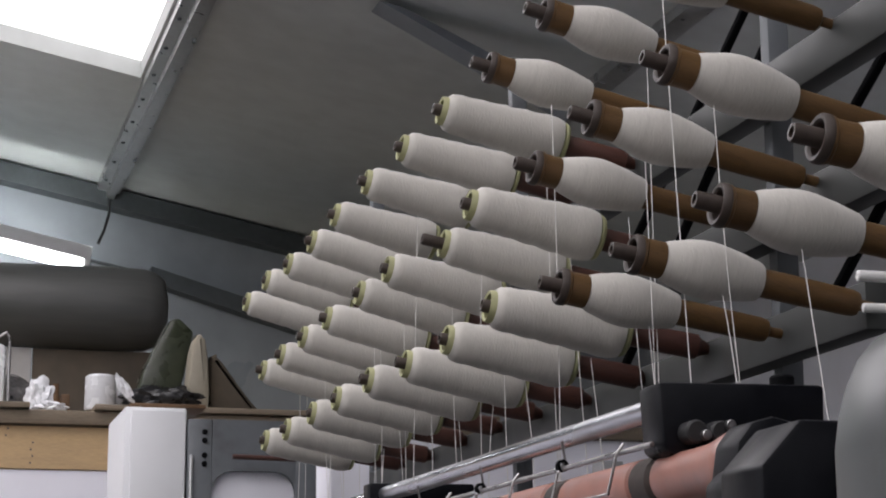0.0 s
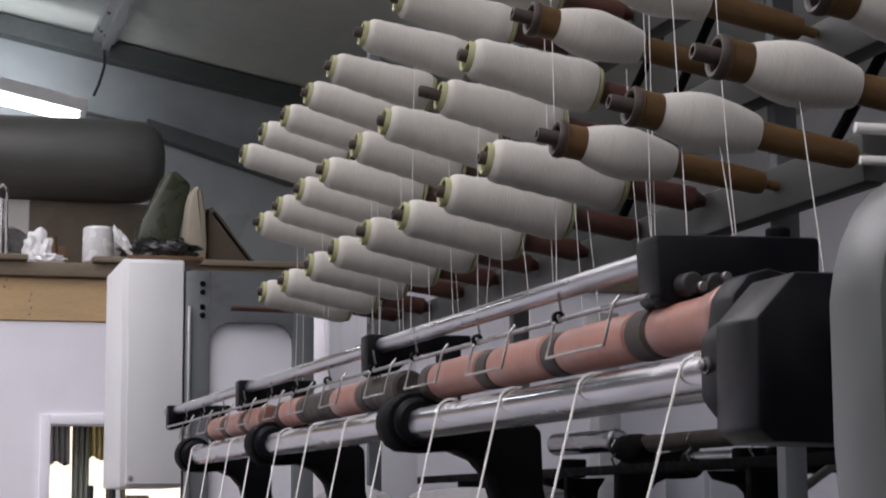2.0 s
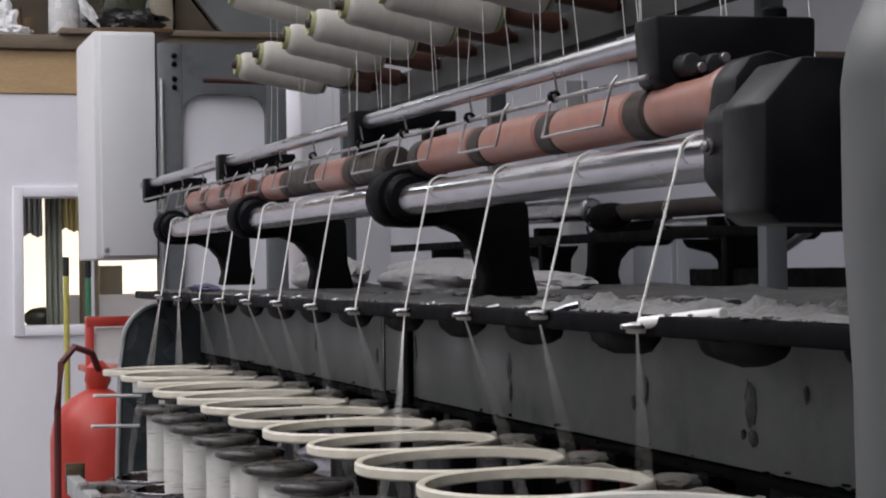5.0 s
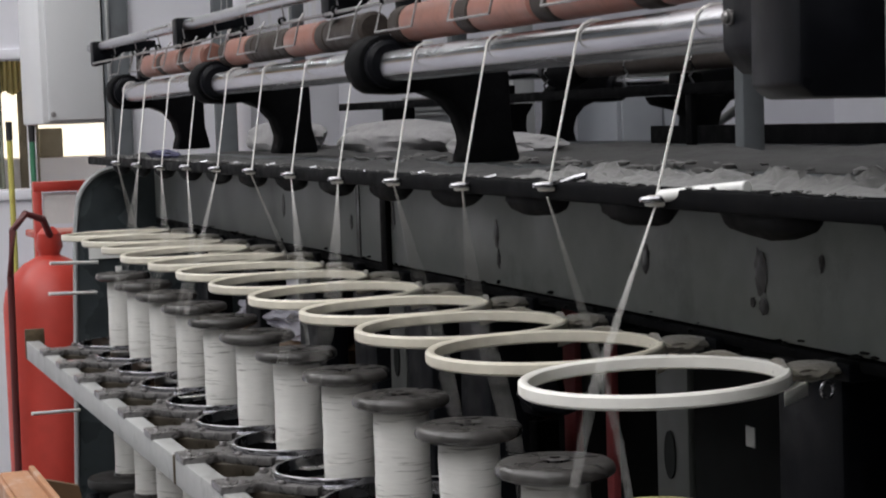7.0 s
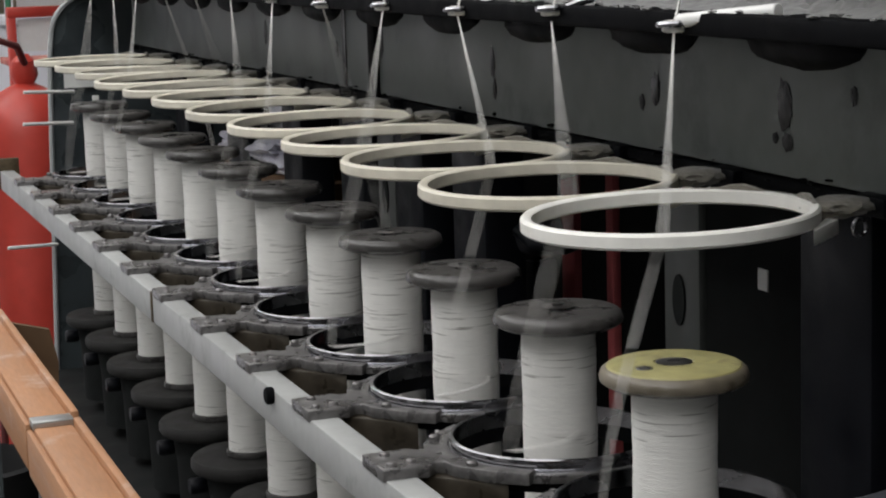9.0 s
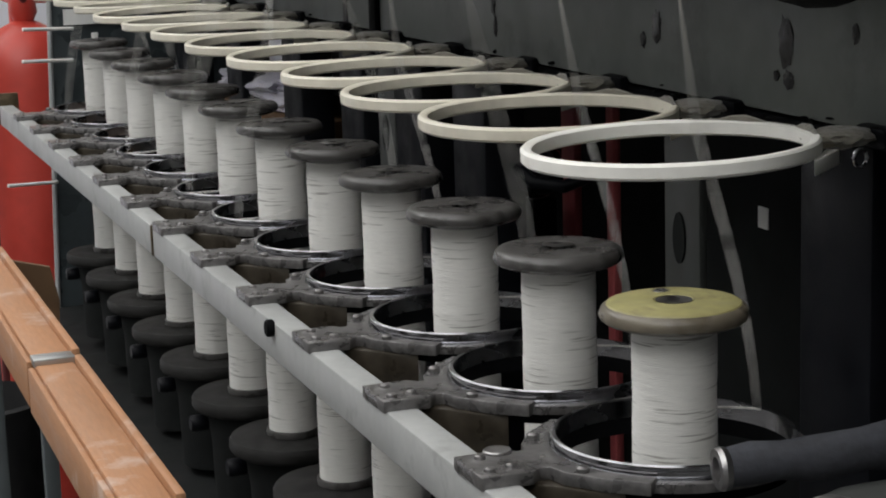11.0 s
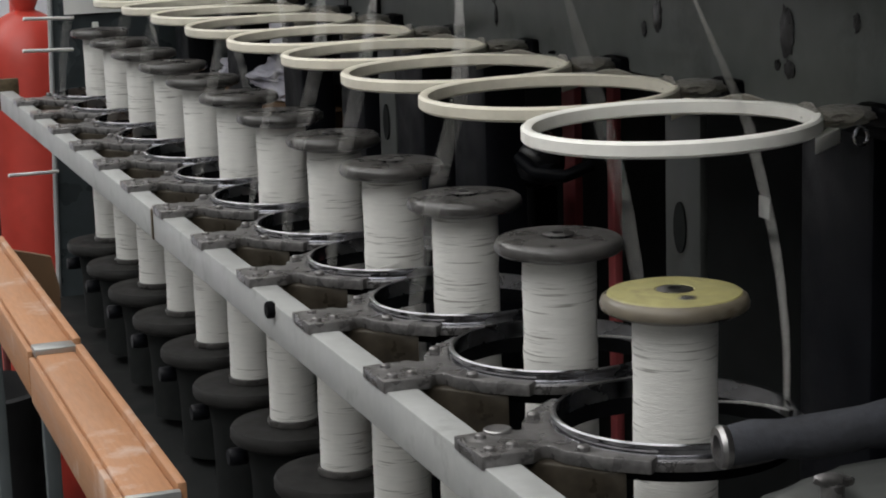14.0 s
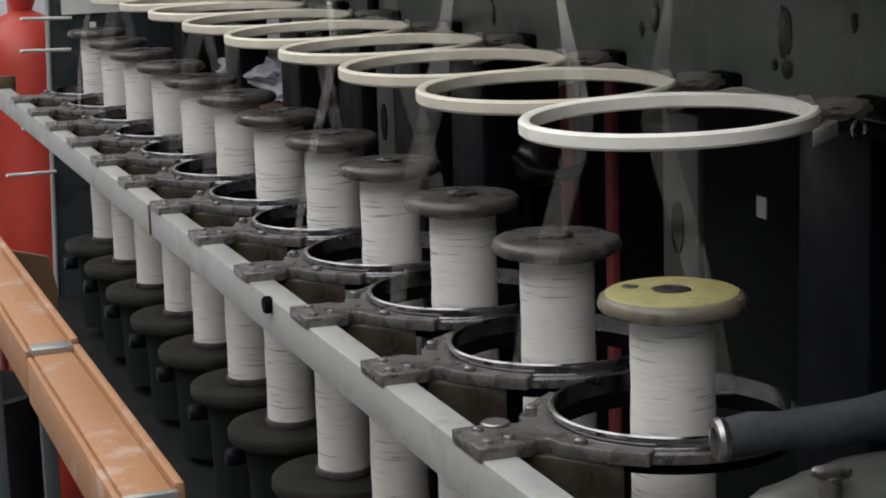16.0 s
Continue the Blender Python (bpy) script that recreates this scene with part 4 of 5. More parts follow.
thing("rear_roller", rod((1.075, NEAR, 1.522), (1.075, FARY, 1.522), 0.0175, 22), CHROME, "polished steel roller of the rear side", "roller")
part("top_deck", box(0.157, NEAR, 1.375, 1.0, FARY, 1.407, 0.004), GREY, body, "grey top deck dusted with lint")
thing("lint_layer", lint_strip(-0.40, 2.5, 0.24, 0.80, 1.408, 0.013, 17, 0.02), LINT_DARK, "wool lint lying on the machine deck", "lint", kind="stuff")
for y in (0.95, 1.2, 1.5, 1.75, 2.1):
    part("spring_hook", tube([(0.803, y, 1.555), (0.797, y, 1.542), (0.808, y + 0.006, 1.530), (0.796, y, 1.518), (0.803, y, 1.503)], 0.0022, 7), CHROME, bb, "small bright spring hook")
thing("brace_bar", rod((1.02, 1.95, 1.40), (1.02, 1.55, 1.53), 0.008, 12), GALV, "slanted galvanised brace rod behind the stands", "brace")

# ---- creel ----
TIPX, BACKX = 0.19, 0.50
ROWS = ((0.784, 0.2170, 10, 2, 2.190, 2.122, -1), (0.428, 0.2145, 11, 3, 2.018, 1.957, 0), (0.112, 0.2166, 12, 4, 1.862, 1.815, 0))


def cone(m):
    """A cone of wool on its peg; the peg runs along +x from its tip."""
    t = empty("yarn_cone", m, "tapered cone of cream wool on a green card tube", "yarn cone", "cones on the creel")
    ax = pose(0, 0, 0, 0, 90, 0)
    prof = [(0.016, 0.0235), (0.0225, 0.0245), (0.0262, 0.029), (0.0272, 0.034)] + [(0.0272 + 0.0085 * (k / 14) + 0.0007 * math.sin(k * 2.1), 0.031 + 0.150 * k / 14) for k in range(1, 14)] + [(0.0352, 0.184), (0.033, 0.193), (0.022, 0.197)]
    part("wool", lathe(prof, 36, ax, wobble=0.0004), YARN_CONE, t)
    part("card_tube", lathe([(0.0160, 0.040), (0.0160, 0.017), (0.0195, 0.0155), (0.0208, 0.019), (0.0208, 0.032)], 28, ax), TUBE, t, "green card tube end")
    part("card_base", lathe([(0.018, 0.196), (0.0300, 0.1955), (0.0312, 0.198), (0.029, 0.202), (0.018, 0.202)], 28, ax), TUBE, t, "green card tube end")
    return t


def pegged(m):
    t = empty("creel_peg", m, "dark red-brown wooden creel peg", "peg", "creel pegs")
    part("tip", lathe([(0.0045, 0.014), (0.0045, 0.007), (0.0075, 0.007), (0.0085, 0.010), (0.0085, 0.03), (0.008, 0.2)], 18, pose(0, 0, 0, 0, 90, 0)), PEG_TIP, t, "hollow dark peg tip")
    part("sleeve", lathe([(0.008, 0.204), (0.0145, 0.204), (0.0155, 0.208), (0.0165, 0.295), (0.012, 0.30), (0.006, 0.315), (0, 0.315)], 20, pose(0, 0, 0, 0, 90, 0)), RED_BROWN, t)
    return t


def wooden(m):
    t = empty("roving_bobbin", m, "brown wooden bobbin with a small bulging wool package", "bobbin", "wooden bobbins on the creel")
    ax = pose(0, 0, 0, 0, 90, 0)
    part("spindle", lathe([(0.005, 0.026), (0.005, 0.010), (0.0078, 0.010), (0.0086, 0.013), (0.0086, 0.064)], 18, ax), PEG_TIP, t, "hollow dark spindle end")
    part("collar", lathe([(0.0165, 0.060), (0.0165, 0.034), (0.0195, 0.0325), (0.0212, 0.036), (0.0212, 0.043), (0.0196, 0.0445), (0.0196, 0.066), (0.012, 0.066)], 28, ax), BROWN, t, "hollow brown wooden collar")
    part("rim", lathe([(0.0150, 0.060), (0.0150, 0.0345), (0.0166, 0.0322), (0.0196, 0.0318), (0.0216, 0.0345), (0.0218, 0.040), (0.0200, 0.042)], 28, ax), PEG_TIP, t, "dark collar rim")
    part("wool", lathe([(0.016, 0.0655), (0.0200, 0.067), (0.0235, 0.076), (0.0285, 0.096), (0.0304, 0.108), (0.0310, 0.118), (0.0304, 0.128), (0.0268, 0.150), (0.0215, 0.173), (0.0195, 0.177), (0.015, 0.178)], 36, ax, wobble=0.0003), YARN_CONE, t)
    part("barrel", lathe([(0.0155, 0.160), (0.0155, 0.22), (0.0145, 0.285), (0.013, 0.292), (0.006, 0.296), (0.006, 0.312), (0, 0.312)], 22, ax), BROWN, t)
    return t


cone_a = peg_a = wood_a = None
CONES = []
for y0, step, count, nwood, zt, zb, k0 in ROWS:
    slope = math.degrees(math.atan2(zt - zb, BACKX - TIPX))
    for k in range(k0, count):
        y = y0 + step * k + random.uniform(-0.006, 0.006)
        m = pose(TIPX + random.uniform(-0.004, 0.004), y, zt + random.uniform(-0.005, 0.005), 0, slope + random.uniform(-0.8, 0.8), random.uniform(-1.2, 1.2))
        CONES.append((y, zt, k < nwood))
        if k < nwood:
            m = Matrix.Translation((0.0, 0.012 if zt < 2.1 else 0.035, {2.018: 0.006, 1.862: -0.009}.get(zt, 0.012))) @ m
            wood_a = copy_thing(wood_a, m) if wood_a else wooden(m)
        else:
            peg_a = copy_thing(peg_a, m) if peg_a else pegged(m)
            gone = zt == 2.018 and k == 4
            m2 = m @ pose(0.02 if gone else random.uniform(-0.004, 0.004), 0, 0, random.uniform(0, 360))
            cone_a = copy_thing(cone_a, m2) if cone_a else cone(m2)

cr = empty("creel", Matrix.Identity(4), "dark steel creel frame carrying the pegs", "creel")
for zt, zb, y0, y1 in ((2.19, 2.122, 0.3, 3.1), (2.018, 1.957, 0.2, 2.9), (1.862, 1.812, 0.56, 2.8)):
    part("peg_rail", box(0.495, y0, zb - 0.036, 0.530, y1, zb + 0.018, 0.003), COVER, cr, "dark grey peg rail")
for y in (0.86, 1.9, 2.95):
    part("post", box(0.535, y - 0.012, 1.405, 0.565, y + 0.012, 2.5, 0.003), GREY, cr, "grey upright post")
for y in (0.45, 1.15):
    part("stay", rod((0.56, y - 0.35, 2.28), (0.56, y + 0.32, 1.84), 0.007, 10), IRON, cr, "black diagonal stay")
    part("stay", rod((0.60, y - 0.30, 2.42), (0.60, y + 0.35, 2.06), 0.007, 10), IRON, cr, "black diagonal stay")
thing("spare_tube", rod((0.432, 0.46, 1.812), (0.58, 0.44, 1.808), 0.006, 12), WHITE_PLASTIC, "white plastic tube lying on the creel", "tube")
thing("spare_tube", rod((0.442, 0.47, 1.781), (0.58, 0.44, 1.778), 0.005, 12), WHITE_PLASTIC, "white plastic tube lying on the creel", "tube")

# yarn from the creel down to the rollers
for y, zt, isw in CONES:
    sx = TIPX + (0.15 if not isw else 0.125) + random.uniform(-0.05, 0.03)
    ex = sx + random.uniform(-0.012, 0.022)
    bow = random.uniform(-0.006, 0.006)
    zs = zt - (sx - TIPX) * 0.2 - 0.030
    pts = [(sx + (ex - sx) * u + bow * math.sin(math.pi * u), y - 0.012 * u, zs + (1.60 - zs) * u) for u in [j / 8 for j in range(9)]]
    thing("creel_yarn", tube(pts, random.uniform(0.0005, 0.0007), 5), THREAD, "thin white yarn running from the creel to the rollers", "yarn", "creel yarns")

# ---- yarn from roller to guide ----
for k in range(12):
    y = k * PITCH
    yr = min(y + 0.026 + 0.0135 * k, 2.39)
    a0 = [(RX + (RR + 0.001) * math.cos(radians(a)), yr, RZ + 0.004 * y + (RR + 0.001) * math.sin(radians(a))) for a in (75, 105, 130, 150)]
    thing("front_yarn", plied(a0 + [(0.001, y + 0.0005, 1.404)], 0.00118), THREAD, "twisted white yarn running from roller to guide", "yarn", "front yarns")

# ---- bobbins ----
def bobbin(m, mat, label, name="bobbin"):
    t = empty(name, m, label, "bobbin", "flanged bobbins")
    prof = [(0.02, -0.0155)] + [(0.0286 + random.uniform(-0.00022, 0.00022) + 0.00025 * math.sin(k * 0.37), -0.0160 - 0.3467 * k / 90) for k in range(91)] + [(0.02, -0.3635)]
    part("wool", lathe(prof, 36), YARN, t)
    fl = [(0.007, -0.012), (0.007, 0.0), (0.012, 0.0010), (0.040, 0.0010), (0.0460, 0.0004), (0.0488, -0.0018), (0.0502, -0.0058), (0.0494, -0.0088), (0.0460, -0.0112), (0.0400, -0.0132), (0.0330, -0.0150), (0.024, -0.0168)]
    fo = part("flange", lathe(fl, 44), FLANGE if mat is FLANGE else RIM, t)
    if mat is not FLANGE:
        part("top_face", lathe([(0.012, 0.0012), (0.014, 0.0030), (0.038, 0.0030), (0.0445, 0.0014), (0.0465, -0.0010)], 44), mat, fo, "worn tan top face")
        part("dowel", lathe([(0, 0.0038), (0.0055, 0.0036), (0.006, 0.003)], 14, Matrix.Translation((0.027, 0.01, 0.0))), FLANGE, fo, "dark dowel mark")
    part("bush", lathe([(0.0045, -0.01), (0.0045, 0.0036), (0.0075, 0.0040), (0.0125, 0.0030)], 24), STEEL, fo, "steel bush")
    part("base", lathe([(0.02, -0.362), (0.0315, -0.363), (0.0325, -0.3665), (0.0315, -0.3705), (0.02, -0.3705)], 36), FLANGE, t, "dark lower flange")
    return t


def top_z(y):
    return 1.178 + 0.011 * y


BOB = []
b0 = bobbin(pose(-0.003, 0, top_z(0) - 0.001), FLANGE_TAN, "flanged bobbin of white wool with a worn tan top")
BOB.append(b0)
b1 = bobbin(pose(0, PITCH, top_z(PITCH)), FLANGE, "flanged bobbin of white wool with a dark top")
BOB.append(b1)
for k in range(2, 12):
    BOB.append(copy_thing(b1, pose(random.uniform(-0.002, 0.002), k * PITCH, top_z(k * PITCH), 0, 0, random.uniform(0, 360))))

# spindle bolsters under the bobbins
def bolster(m):
    t = empty("spindle_bolster", m, "black spindle bolster with a brake lug", "spindle bolster", "spindle bolsters")
    # body made darker than its plate, the shade underneath put into the colour
    part("housing", lathe([(0, -0.150), (0.054, -0.150), (0.056, -0.060), (0.060, -0.030), (0.064, -0.0195), (0, -0.0195)], 36), DARKVOID, t, "black housing with the shade under the plate in its colour")
    part("plate", lathe([(0.02, -0.019), (0.072, -0.019), (0.077, -0.016), (0.079, -0.012), (0.079, -0.004), (0.0765, 0.0), (0.045, 0.0015), (0.034, 0.0), (0, 0.0)], 40), BOLSTER, t, "dull black top plate")
    part("brake_lug", lathe([(0, -0.012), (0.009, -0.012), (0.011, -0.009), (0.011, 0.009), (0.009, 0.012), (0, 0.012)], 16, Matrix.Translation((-0.066, 0.030, -0.042)) @ pose(0, 0, 0, 0, 90, 0)), IRON_PAINT, t)
    return t


q0 = bolster(pose(0, 0, 0.807))
for k in range(1, 12):
    copy_thing(q0, pose(0, k * PITCH, 0.807 + 0.011 * k * PITCH))

# ---- ring rail ----
RAIL_Z = 1.0965
def rail(y0, y1, name="ring_rail"):
    t = empty(name, pose(0, 0, RAIL_Z), "grey painted ring rail carrying cast brackets and steel rings", "ring rail", "ring rails")
    part("bar", box(-0.148, y0, -0.046, -0.123, y1, -0.011, 0.0015), RAIL, t)
    part("end_cap", box(-0.15, y1 - 0.004, -0.046, -0.113, y1 + 0.004, 0.012 if y1 > 2 else -0.009, 0.002), BRASSY, t, "brass-coloured end stop")
    return t


def bracket(parent, y, mats):
    def add(name, bm_fn, mat, m, label="", under=None):
        if name not in mats:
            mats[name] = mesh_of(name, bm_fn(), mat)
        o = new(name, mats[name])
        o.parent = under or parent
        o.matrix_basis = m
        return tagged(o, label)

    base = Matrix.Translation((0, y, 0))

    def casting():
        pts = [(-0.150, -0.026), (-0.150, 0.026), (-0.114, 0.027), (-0.107, 0.020), (-0.101, 0.021), (-0.097, 0.036), (-0.080, 0.060), (-0.056, 0.080), (-0.048, 0.072)]
        pts += arc(0, 0, 0.0845, 124, 236, 14)
        pts += [(-0.048, -0.072), (-0.056, -0.080), (-0.080, -0.060), (-0.097, -0.036), (-0.101, -0.021), (-0.107, -0.020), (-0.114, -0.027)]
        return slab(pts, "z", -0.0125, -0.003, 0.0012)

    own = Matrix.Identity(4)
    br = add("bracket", casting, CAST, base, "oily cast iron ring bracket")
    add("boss", lambda: slab([(-0.116, -0.020), (-0.116, 0.020), (-0.100, 0.036), (-0.082, 0.058), (-0.066, 0.066), (-0.082, 0.036), (-0.0875, 0.0), (-0.082, -0.036), (-0.066, -0.066), (-0.082, -0.058), (-0.100, -0.036)], "z", -0.044, -0.0125, 0.002), BOSS, own, "", br)
    rg = add("ring", lambda: lathe([(0.0800, 0.0030), (0.0822, 0.0036), (0.0838, 0.0026), (0.0838, 0.0002), (0.0822, -0.0010), (0.0822, -0.0040), (0.0848, -0.0050), (0.0855, -0.0075), (0.0822, -0.0100), (0.0803, -0.0100)], 56, closed=True), CHROME, base, "steel spinning ring")
    add("liner", lambda: lathe([(0.0806, -0.0102), (0.0806, -0.022), (0.0815, -0.022), (0.0815, -0.0102)], 48), IRON, own, "dark oily ring liner", rg)
    add("holder", lambda: lathe([(0.0850, -0.0060), (0.0905, -0.0065), (0.0905, -0.0125), (0.0850, -0.0125)], 48, closed=True), CAST, own, "", rg)
    for x, yy in ((-0.140, -0.015), (-0.124, -0.013), (-0.136, 0.013)):
        add("screw", lambda: lathe([(0.0042, 0.0), (0.0038, 0.0022), (0.0015, 0.003), (0, 0.0026)], 10), STEEL, Matrix.Translation((x, yy, -0.003)), "", br)
    for yy in (-0.046, 0.046):
        add("set_screw", lambda: lathe([(0.0046, 0.0), (0.0046, 0.0028), (0.003, 0.0042), (0, 0.0042)], 10), CAST, Matrix.Translation((-0.086, yy * 0.9, -0.003)), "", br)


shared = {}
rail_near = rail(-0.30, 1.045)
rail_far = rail(1.052, 2.44)
for k in range(12):
    bracket(rail_near if k < 6 else rail_far, k * PITCH + 0.008, shared)
part("coin", lathe([(0, 0.0012), (0.009, 0.0012), (0.0098, 0.0004), (0.0098, -0.002)], 24, Matrix.Translation((-0.120, 0.030, -0.002))), STEEL, rail_near, "bright steel disc")
part("knob", rod((-0.155, 0.505, -0.016), (-0.147, 0.505, -0.016), 0.008, 14), IRON, rail_near)

# ---- balloon rings ----
BALL_Z = 1.2935
def balloon(m, mat=None):
    t = empty("balloon_ring", m, "cream plastic balloon control ring on a short arm", "balloon ring", "balloon rings")
    part("hoop", lathe([(0.0905, -0.0040), (0.0925, -0.0056), (0.0962, -0.0054), (0.0980, -0.0036), (0.0980, 0.0034), (0.0962, 0.0052), (0.0925, 0.0050), (0.0905, 0.0036)], 72, closed=True), mat, t)
    part("tab", slab([(0.060, -0.080), (0.098, -0.048), (0.094, -0.038), (0.066, -0.070)], "z", -0.0150, -0.0050, 0.001), mat, t, "small cream tab under the hoop")
    part("arm", lump(0.024, 0.020, 0.007, 0.3, 2, 3, 2.6, Matrix.Translation((0.112, -0.026, -0.001))), FUR, t, "short arm furred with brownish lint")
    part("lint_fringe", tube([(0.0945 * math.cos(radians(q)), 0.0945 * math.sin(radians(q)), 0.0045 + 0.002 * math.sin(q * 0.9)) for q in range(-24, 62, 6)], [0.0010 + 0.0020 * abs(math.sin(q * 0.37)) for q in range(-24, 62, 6)], 7), FUR, t, "brownish lint fringe on the hoop")
    part("clamp", box(0.130, -0.050, -0.010, 0.158, -0.012, 0.005, 0.004), IRON_PAINT, t, "black clamp")
    part("screw_eye", tube([(0.112 + 0.005 * math.cos(radians(a)), -0.05, -0.012 + 0.006 * math.sin(radians(a))) for a in range(0, 360, 30)], 0.0013, 6, closed=True), CHROME, t)
    return t


RINGS = [balloon(pose(-0.005, 0, BALL_Z, 0, -1.4, 0), CREAM)]
RINGS.append(balloon(pose(-0.006, PITCH, BALL_Z, 0.6, -0.8, 2), CREAM_OLD))
for k in range(2, 12):
    RINGS.append(copy_thing(RINGS[1], pose(-0.005 + random.uniform(-0.003, 0.003), k * PITCH, BALL_Z, random.uniform(-1, 1), random.uniform(-1.8, 0.2), random.uniform(-4, 4))))

# ---- whirling yarn between guide and ring ----
def balloon_yarn(m, seed):
    rnd = random.Random(seed)
    pts = []
    zr = 1.088 - 1.398
    zb = BALL_Z - 0.012 - 1.398
    twist = -56
    n = 26
    ub = zb / zr
    at_ring = radians(twist * ub)
    for j in range(n + 1):
        u = j / n
        if u <= ub:
            r, a = 0.087 * u / ub, at_ring
        else:
            v = (u - ub) / (1 - ub)
            r, a = 0.087 - 0.008 * v + 0.005 * math.sin(math.pi * v), at_ring + radians(twist * (u - ub))
        r += rnd.uniform(-0.0004, 0.0004)
        pts.append((r * math.cos(a), r * math.sin(a), zr * u))
    a = radians(twist)
    for j in range(1, 6):
        u = j / 5
        r, b = 0.079 + (0.0295 - 0.079) * u, a + radians(55 * u)
        pts.append((r * math.cos(b), r * math.sin(b), zr + 0.004 * u))
    o = thing("balloon_yarn", tube(pts, 0.0009, 6), THREAD, "white yarn whirling between guide and spinning ring", "yarn", "whirling yarns", m=m)
    return o


BY = [balloon_yarn(pose(0, k * PITCH, 1.398), k) for k in range(12)]

# ---- timber planks and things beside the machine ----
pl = empty("timber_shelf", Matrix.Identity(4), "two orange-stained planks laid end to end beside the machine", "plank shelf")
for k, (y0, y1, dz) in enumerate(((-0.045, 0.325, 0.0), (0.332, 0.80, 0.003))):
    part("plank", box(-0.383, y0, 1.075 + dz, -0.353, y1, 1.104 + dz, 0.002), PLANK, pl)
    part("side_board", box(-0.388, y0, 1.066 + dz, -0.3835, y1, 1.102 + dz, 0.001), PLANK, pl)
    part("lip", box(-0.3528, y0, 1.070 + dz, -0.3465, y1, 1.1085 + dz, 0.0015), PLANK, pl, "raised inner edge strip")
part("joint_plate", box(-0.384, 0.320, 1.102, -0.352, 0.340, 1.1085, 0.001), GALV, pl, "grey metal joint strip")
part("end_plate", box(-0.3845, -0.052, 1.06, -0.3515, -0.046, 1.1055, 0.001), GALV, pl)
part("leg", box(-0.375, 0.37, 0.0, -0.363, 0.382, 1.075, 0.002), ROOF_DARK, pl, "thin dark leg")
part("leg", box(-0.375, 0.74, 0.0, -0.363, 0.752, 1.075, 0.002), ROOF_DARK, pl, "thin dark leg")
part("leg", box(-0.365, -0.03, 0.0, -0.353, -0.018, 1.075, 0.002), ROOF_DARK, pl, "thin dark leg")
part("card_flap", slab([(-0.352, 1.098), (-0.300, 1.084), (-0.293, 1.05), (-0.296, 1.0), (-0.352, 1.0)], "y", 0.805, 0.815), CARD, pl, "bent brown card at the end")

tk = empty("gas_tank", pose(-0.012, 3.05, 0), "large red painted upright tank with rounded top and valve", "tank")
part("shell", lathe([(0, 0.08), (0.085, 0.08), (0.103, 0.11), (0.107, 0.15), (0.107, 1.075), (0.101, 1.110), (0.086, 1.142), (0.060, 1.168), (0.035, 1.181), (0.022, 1.187), (0, 1.188)], 40), TANK, tk)
part("foot", lathe([(0.075, 0.0), (0.085, 0.0), (0.085, 0.12), (0.075, 0.12)], 32, closed=True), TANK, tk)
part("valve", lathe([(0, 1.18), (0.018, 1.18), (0.03, 1.205), (0.026, 1.235), (0.012, 1.25), (0, 1.25)], 20), TANK, tk, "red valve body")
part("hose", tube([(0.0, -0.02, 1.23), (-0.02, -0.06, 1.27), (-0.06, -0.08, 1.285), (-0.09, -0.09, 1.25), (-0.10, -0.1, 1.15), (-0.102, -0.1, 0.9), (-0.105, -0.1, 0.4)], 0.008, 10), HOSE, tk, "dark red hose")
rs = empty("red_stand", pose(0.03, 3.45, 0), "red steel stand with an open top frame", "stand")
for x in (-0.02, 0.09):
    part("post", box(x, 0, 0.0, x + 0.02, 0.03, 1.316, 0.003), TANK, rs)
part("crossbar", box(-0.02, -0.002, 1.315, 0.11, 0.032, 1.34, 0.003), TANK, rs)
part("shelf", box(-0.018, 0.0, 1.20, 0.108, 0.2, 1.215, 0.002), TANK, rs)
part("notice", box(0.004, 0.012, 1.235, 0.086, 0.018, 1.312), WHITE_PLASTIC, rs, "blank white board")
for nm, x, mat, top, lab in (("broom_handle", -0.005, YELLOW, 1.49, "yellow broom handle with black tip leaning on the wall"), ("mop_handle", 0.052, GREEN, 1.485, "green mop handle with black tip leaning on the wall")):
    h = thing(nm, rod((0, 0, 0), (0, 0, top - 0.05), 0.0075, 12), mat, lab, "handle", m=Matrix.Translation((x, 3.75, 0)))
    part("grip", rod((0, 0, top - 0.05), (0, 0, top), 0.0085, 12), RUBBER, h, "black rubber tip")
thing("waste_bin", lathe([(0.10, 0.0), (0.125, 0.55), (0.13, 0.56), (0.122, 0.565), (0.095, 0.02), (0, 0.02)], 28, Matrix.Translation((-0.25, 2.3, 0))), RUBBER, "black plastic bin standing by the tank", "bin")

# denim-covered pipe end in the lower corner beside the rings
dn = empty("suction_pipe", Matrix.Identity(4), "dark blue-grey suction pipe with clamp beside the ring rail", "pipe")
pbm = tube([(-0.022 + 0.215 * u, -0.1045 - 0.036 * u, 1.1075 + 0.010 * u + 0.0012 * math.sin(17 * u)) for u in [j / 12 for j in range(13)]], [0.0125 + 0.0050 * j / 12 + 0.0011 * math.sin(j * 2.3) for j in range(13)], 20)
part("pipe", pbm, DENIM, dn, "dark cloth sleeve over the pipe")
part("mouth", lathe([(0.008, 0), (0.0128, 0), (0.0142, 0.003), (0.0130, 0.007), (0.008, 0.007)], 24, Matrix.Translation((-0.027, -0.1040, 1.1073)) @ Vector((0.206, -0.035, 0.008)).to_track_quat("Z", "Y").to_matrix().to_4x4(), closed=True), STEEL, dn, "pale worn pipe mouth")
part("clamp_block", lump(0.115, 0.034, 0.024, 0.16, 44, 4, 1.8, Matrix.Translation((0.085, -0.140, 1.068))), ROLLED, dn, "rounded dark casting under the pipe")
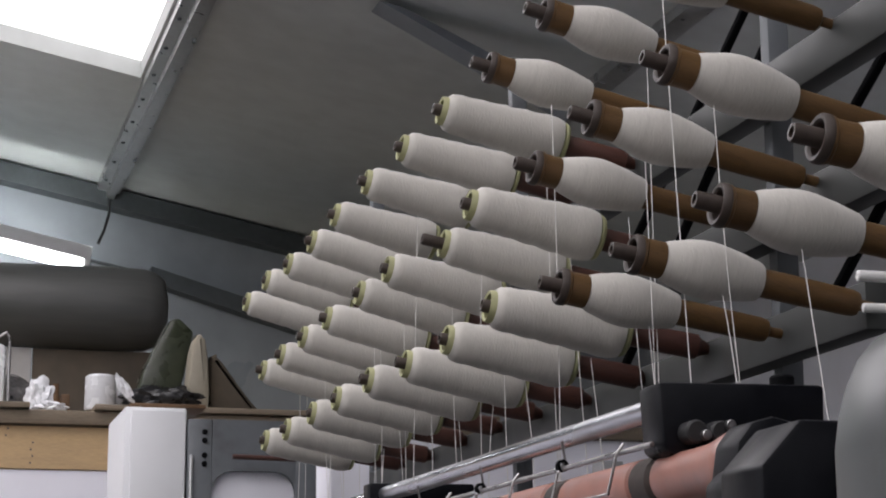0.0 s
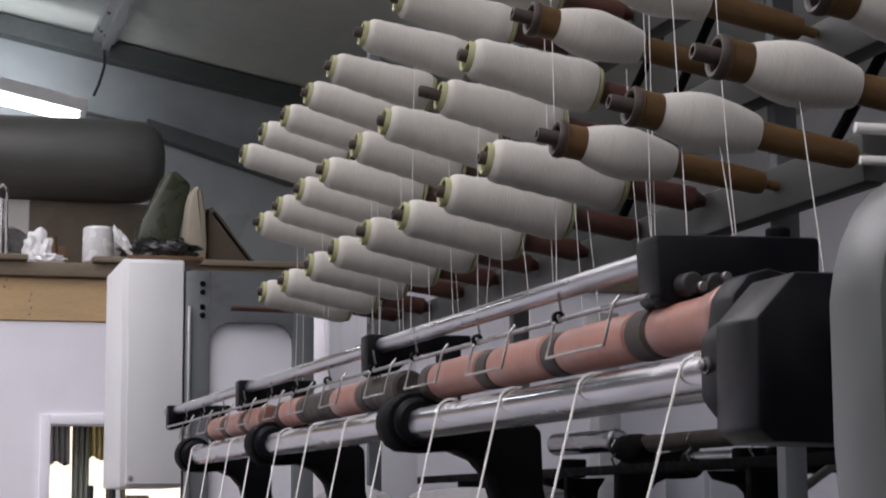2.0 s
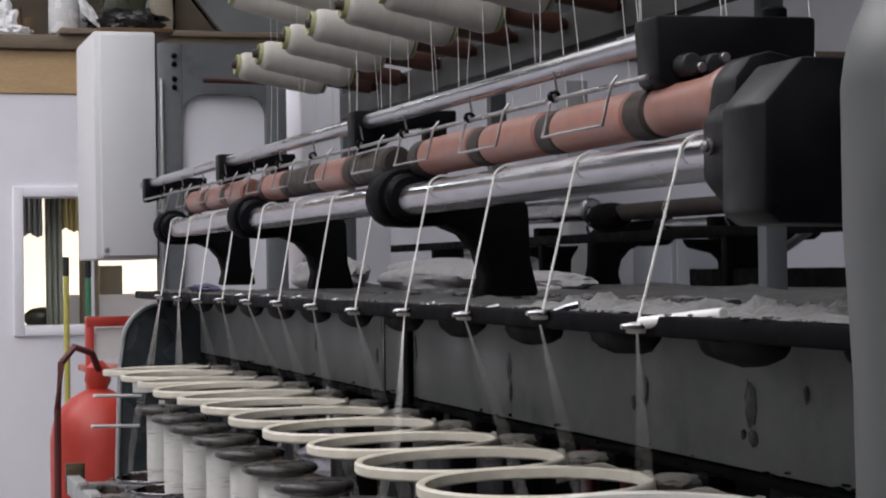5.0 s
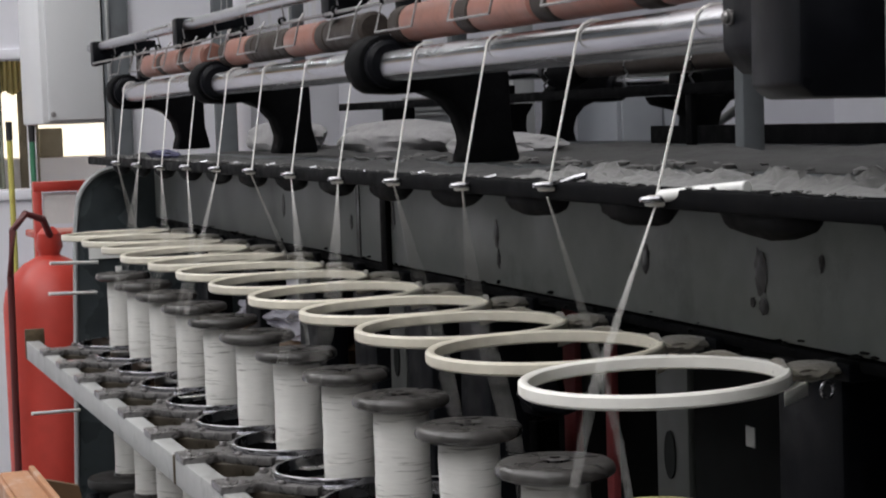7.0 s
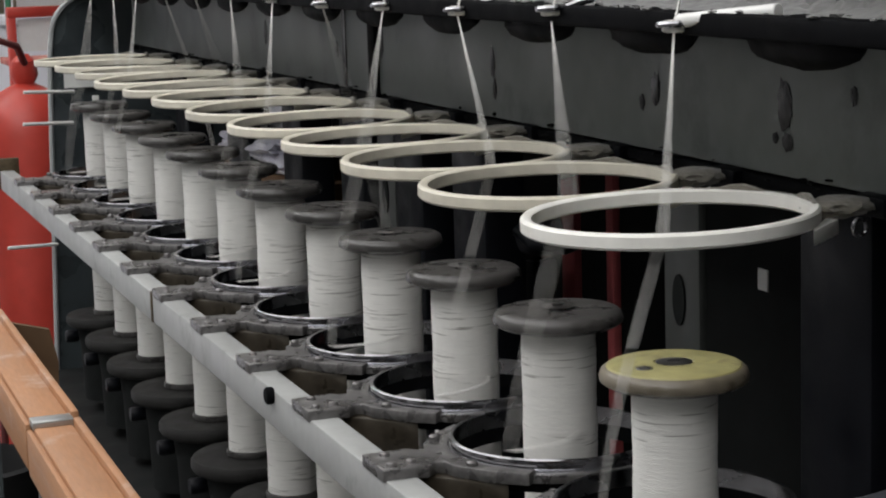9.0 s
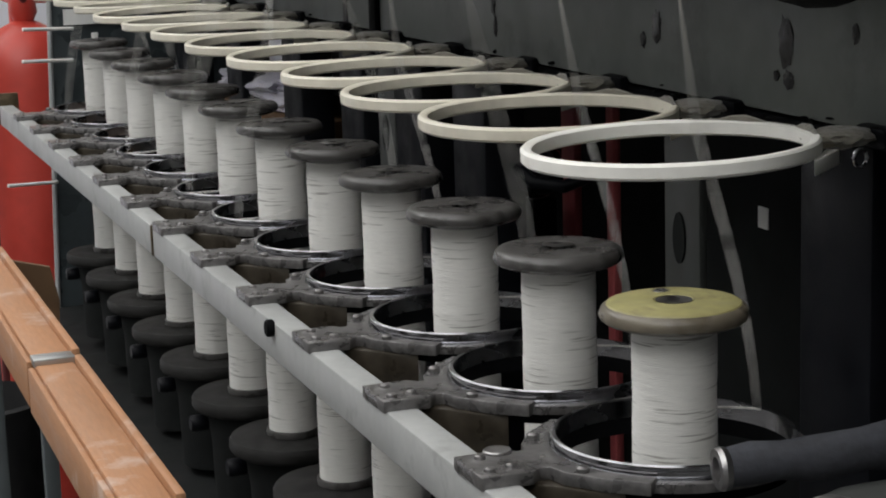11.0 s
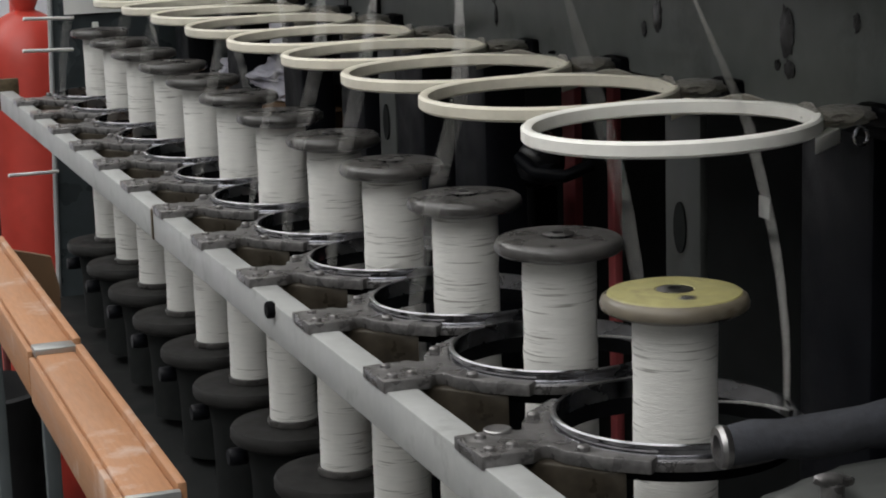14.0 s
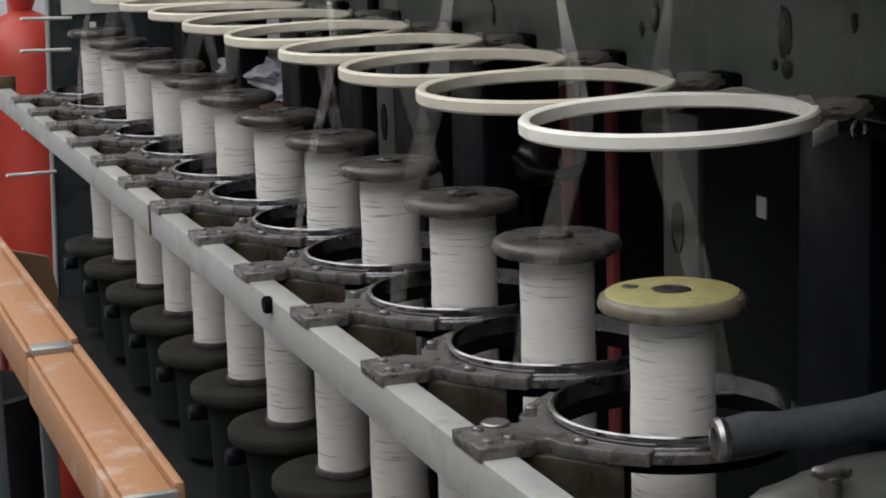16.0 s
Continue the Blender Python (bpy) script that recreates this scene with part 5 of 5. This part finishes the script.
part("wing_bolt", rod((0.022, -0.158, 1.080), (0.022, -0.158, 1.0945), 0.0075, 14), CAST, dn)
part("wing", lump(0.014, 0.0045, 0.0050, 0.2, 6, 3, 1.6, Matrix.Translation((0.022, -0.160, 1.096)) @ pose(0, 0, 0, 0, 8, 0)), CAST, dn, "dull steel wing nut")
part("bolt", lathe([(0.0055, 0.0), (0.0055, 0.006), (0.004, 0.008), (0, 0.008)], 12, Matrix.Translation((0.062, -0.166, 1.084))), CAST, dn)
part("support", box(0.10, -0.165, 0.69, 0.14, -0.125, 1.05, 0.004), IRON, dn)
# linen heaped inside the machine
crt = thing("carton", box(0.18, 1.62, 0.62, 0.36, 2.22, 1.105, 0.004), CARD, "brown carton standing inside the machine", "carton")
thing("plastic_bag", lump(0.06, 0.24, 0.035, 0.4, 21, 4, 2.4, Matrix.Translation((0.24, 1.93, 1.135))), BAG_LILAC, "pale lilac plastic bag lying inside the machine", "bag")
ck = empty("crank", pose(0.26, 0.80, 0), "dark crank with a bright rounded hub inside the machine", "crank")
part("hub", lump(0.034, 0.040, 0.034, 0.05, 4, 3, 1.5, Matrix.Translation((-0.03, 0.0, 1.143))), material("glossy_black_knob", (0.022, 0.022, 0.025), 0.2, vary=0.2, scale=20, bump=0.02), ck, "glossy black knob")
part("neck", tube([(-0.06, -0.03, 1.150), (-0.055, -0.06, 1.138), (-0.03, -0.085, 1.135), (0.0, -0.09, 1.145)], 0.007, 14), IRON_PAINT, ck, "curved steel neck")
part("arm", tube([(-0.03, 0.06, 1.128), (-0.035, 0.0, 1.125), (-0.03, -0.06, 1.135)], [0.014, 0.012, 0.010], 14), IRON_PAINT, ck, "black arm")
part("support", box(-0.01, 0.05, 0.62, 0.02, 0.09, 1.10, 0.003), IRON, ck)


# ---- motion of the machine ----
RISE = 0.0024
# bearing of each whirling yarn, where it passes its balloon ring, at some moments, in degrees
WHIRL = {
    0: {3.5: 250, 4.0: 262, 6.5: 46, 7.0: 216, 7.5: 45, 8.0: 225, 8.5: 42, 9.0: 240, 9.5: 80, 10.0: 90, 12.5: 218, 13.0: 30, 13.5: 222, 14.0: 32, 14.5: 225, 15.0: 85, 15.5: 75, 16.0: 75},
    1: {4.0: 52, 6.5: 252, 7.5: 255, 8.0: 80, 8.5: 268, 9.0: 255, 9.5: 50, 10.0: 240, 12.5: 50, 13.5: 80},
    2: {4.0: 258, 6.5: 55, 7.5: 55, 8.0: 262, 8.5: 65, 9.0: 268, 10.0: 60, 13.5: 240},
    3: {4.0: 60, 6.5: 48, 7.5: 48, 8.0: 225, 8.5: 50, 9.0: 240, 12.5: 225, 13.5: 240},
    4: {4.0: 250, 6.5: 235, 7.5: 230, 12.5: 225},
}


def motions():
    rnd = random.Random(12)
    for r in (rail_near, rail_far, dn):
        x, y, z = r.location
        walk(r, [(t, pose(x, y, z - RISE * (16.0 - t))) for t in (0.0, 8.0, 16.0)])
    for r in RINGS:
        x, y, z = r.location
        q = r.rotation_euler.copy()
        walk(r, [(t, Matrix.Translation((x, y, z - RISE * (16.0 - t))) @ q.to_matrix().to_4x4()) for t in (0.0, 8.0, 16.0)])
    for k, o in enumerate(BY):
        angle, rows = 137.0 * k + 200, []
        for j in range(161):
            t = j / 10
            if j % 5 == 0 and j < 160:
                goal = WHIRL.get(k, {}).get((j + 5) / 10, rnd.choice((48, 56, 66, 238, 250, 262)))
                turn = -(((angle - (goal + 19)) - 75) % 360 + 75)
                step = turn / 5
            rows.append((t, pose(0, k * PITCH, 1.398, 0, 0, angle)))
            angle += step
        walk(o, rows)
    for k, o in enumerate(BOB):
        walk(o, [(j / 5, pose(o.location.x, o.location.y, o.location.z, 0, 0, 50 * k - 84 * j)) for j in range(81)])
    for o in ROLLERS + COTS:
        way = 1 if o in ROLLERS else -1
        at = o.location.copy()
        walk(o, [(float(t), pose(at.x, at.y, at.z, 0, way * 70 * t, 0)) for t in range(17)])


motions()
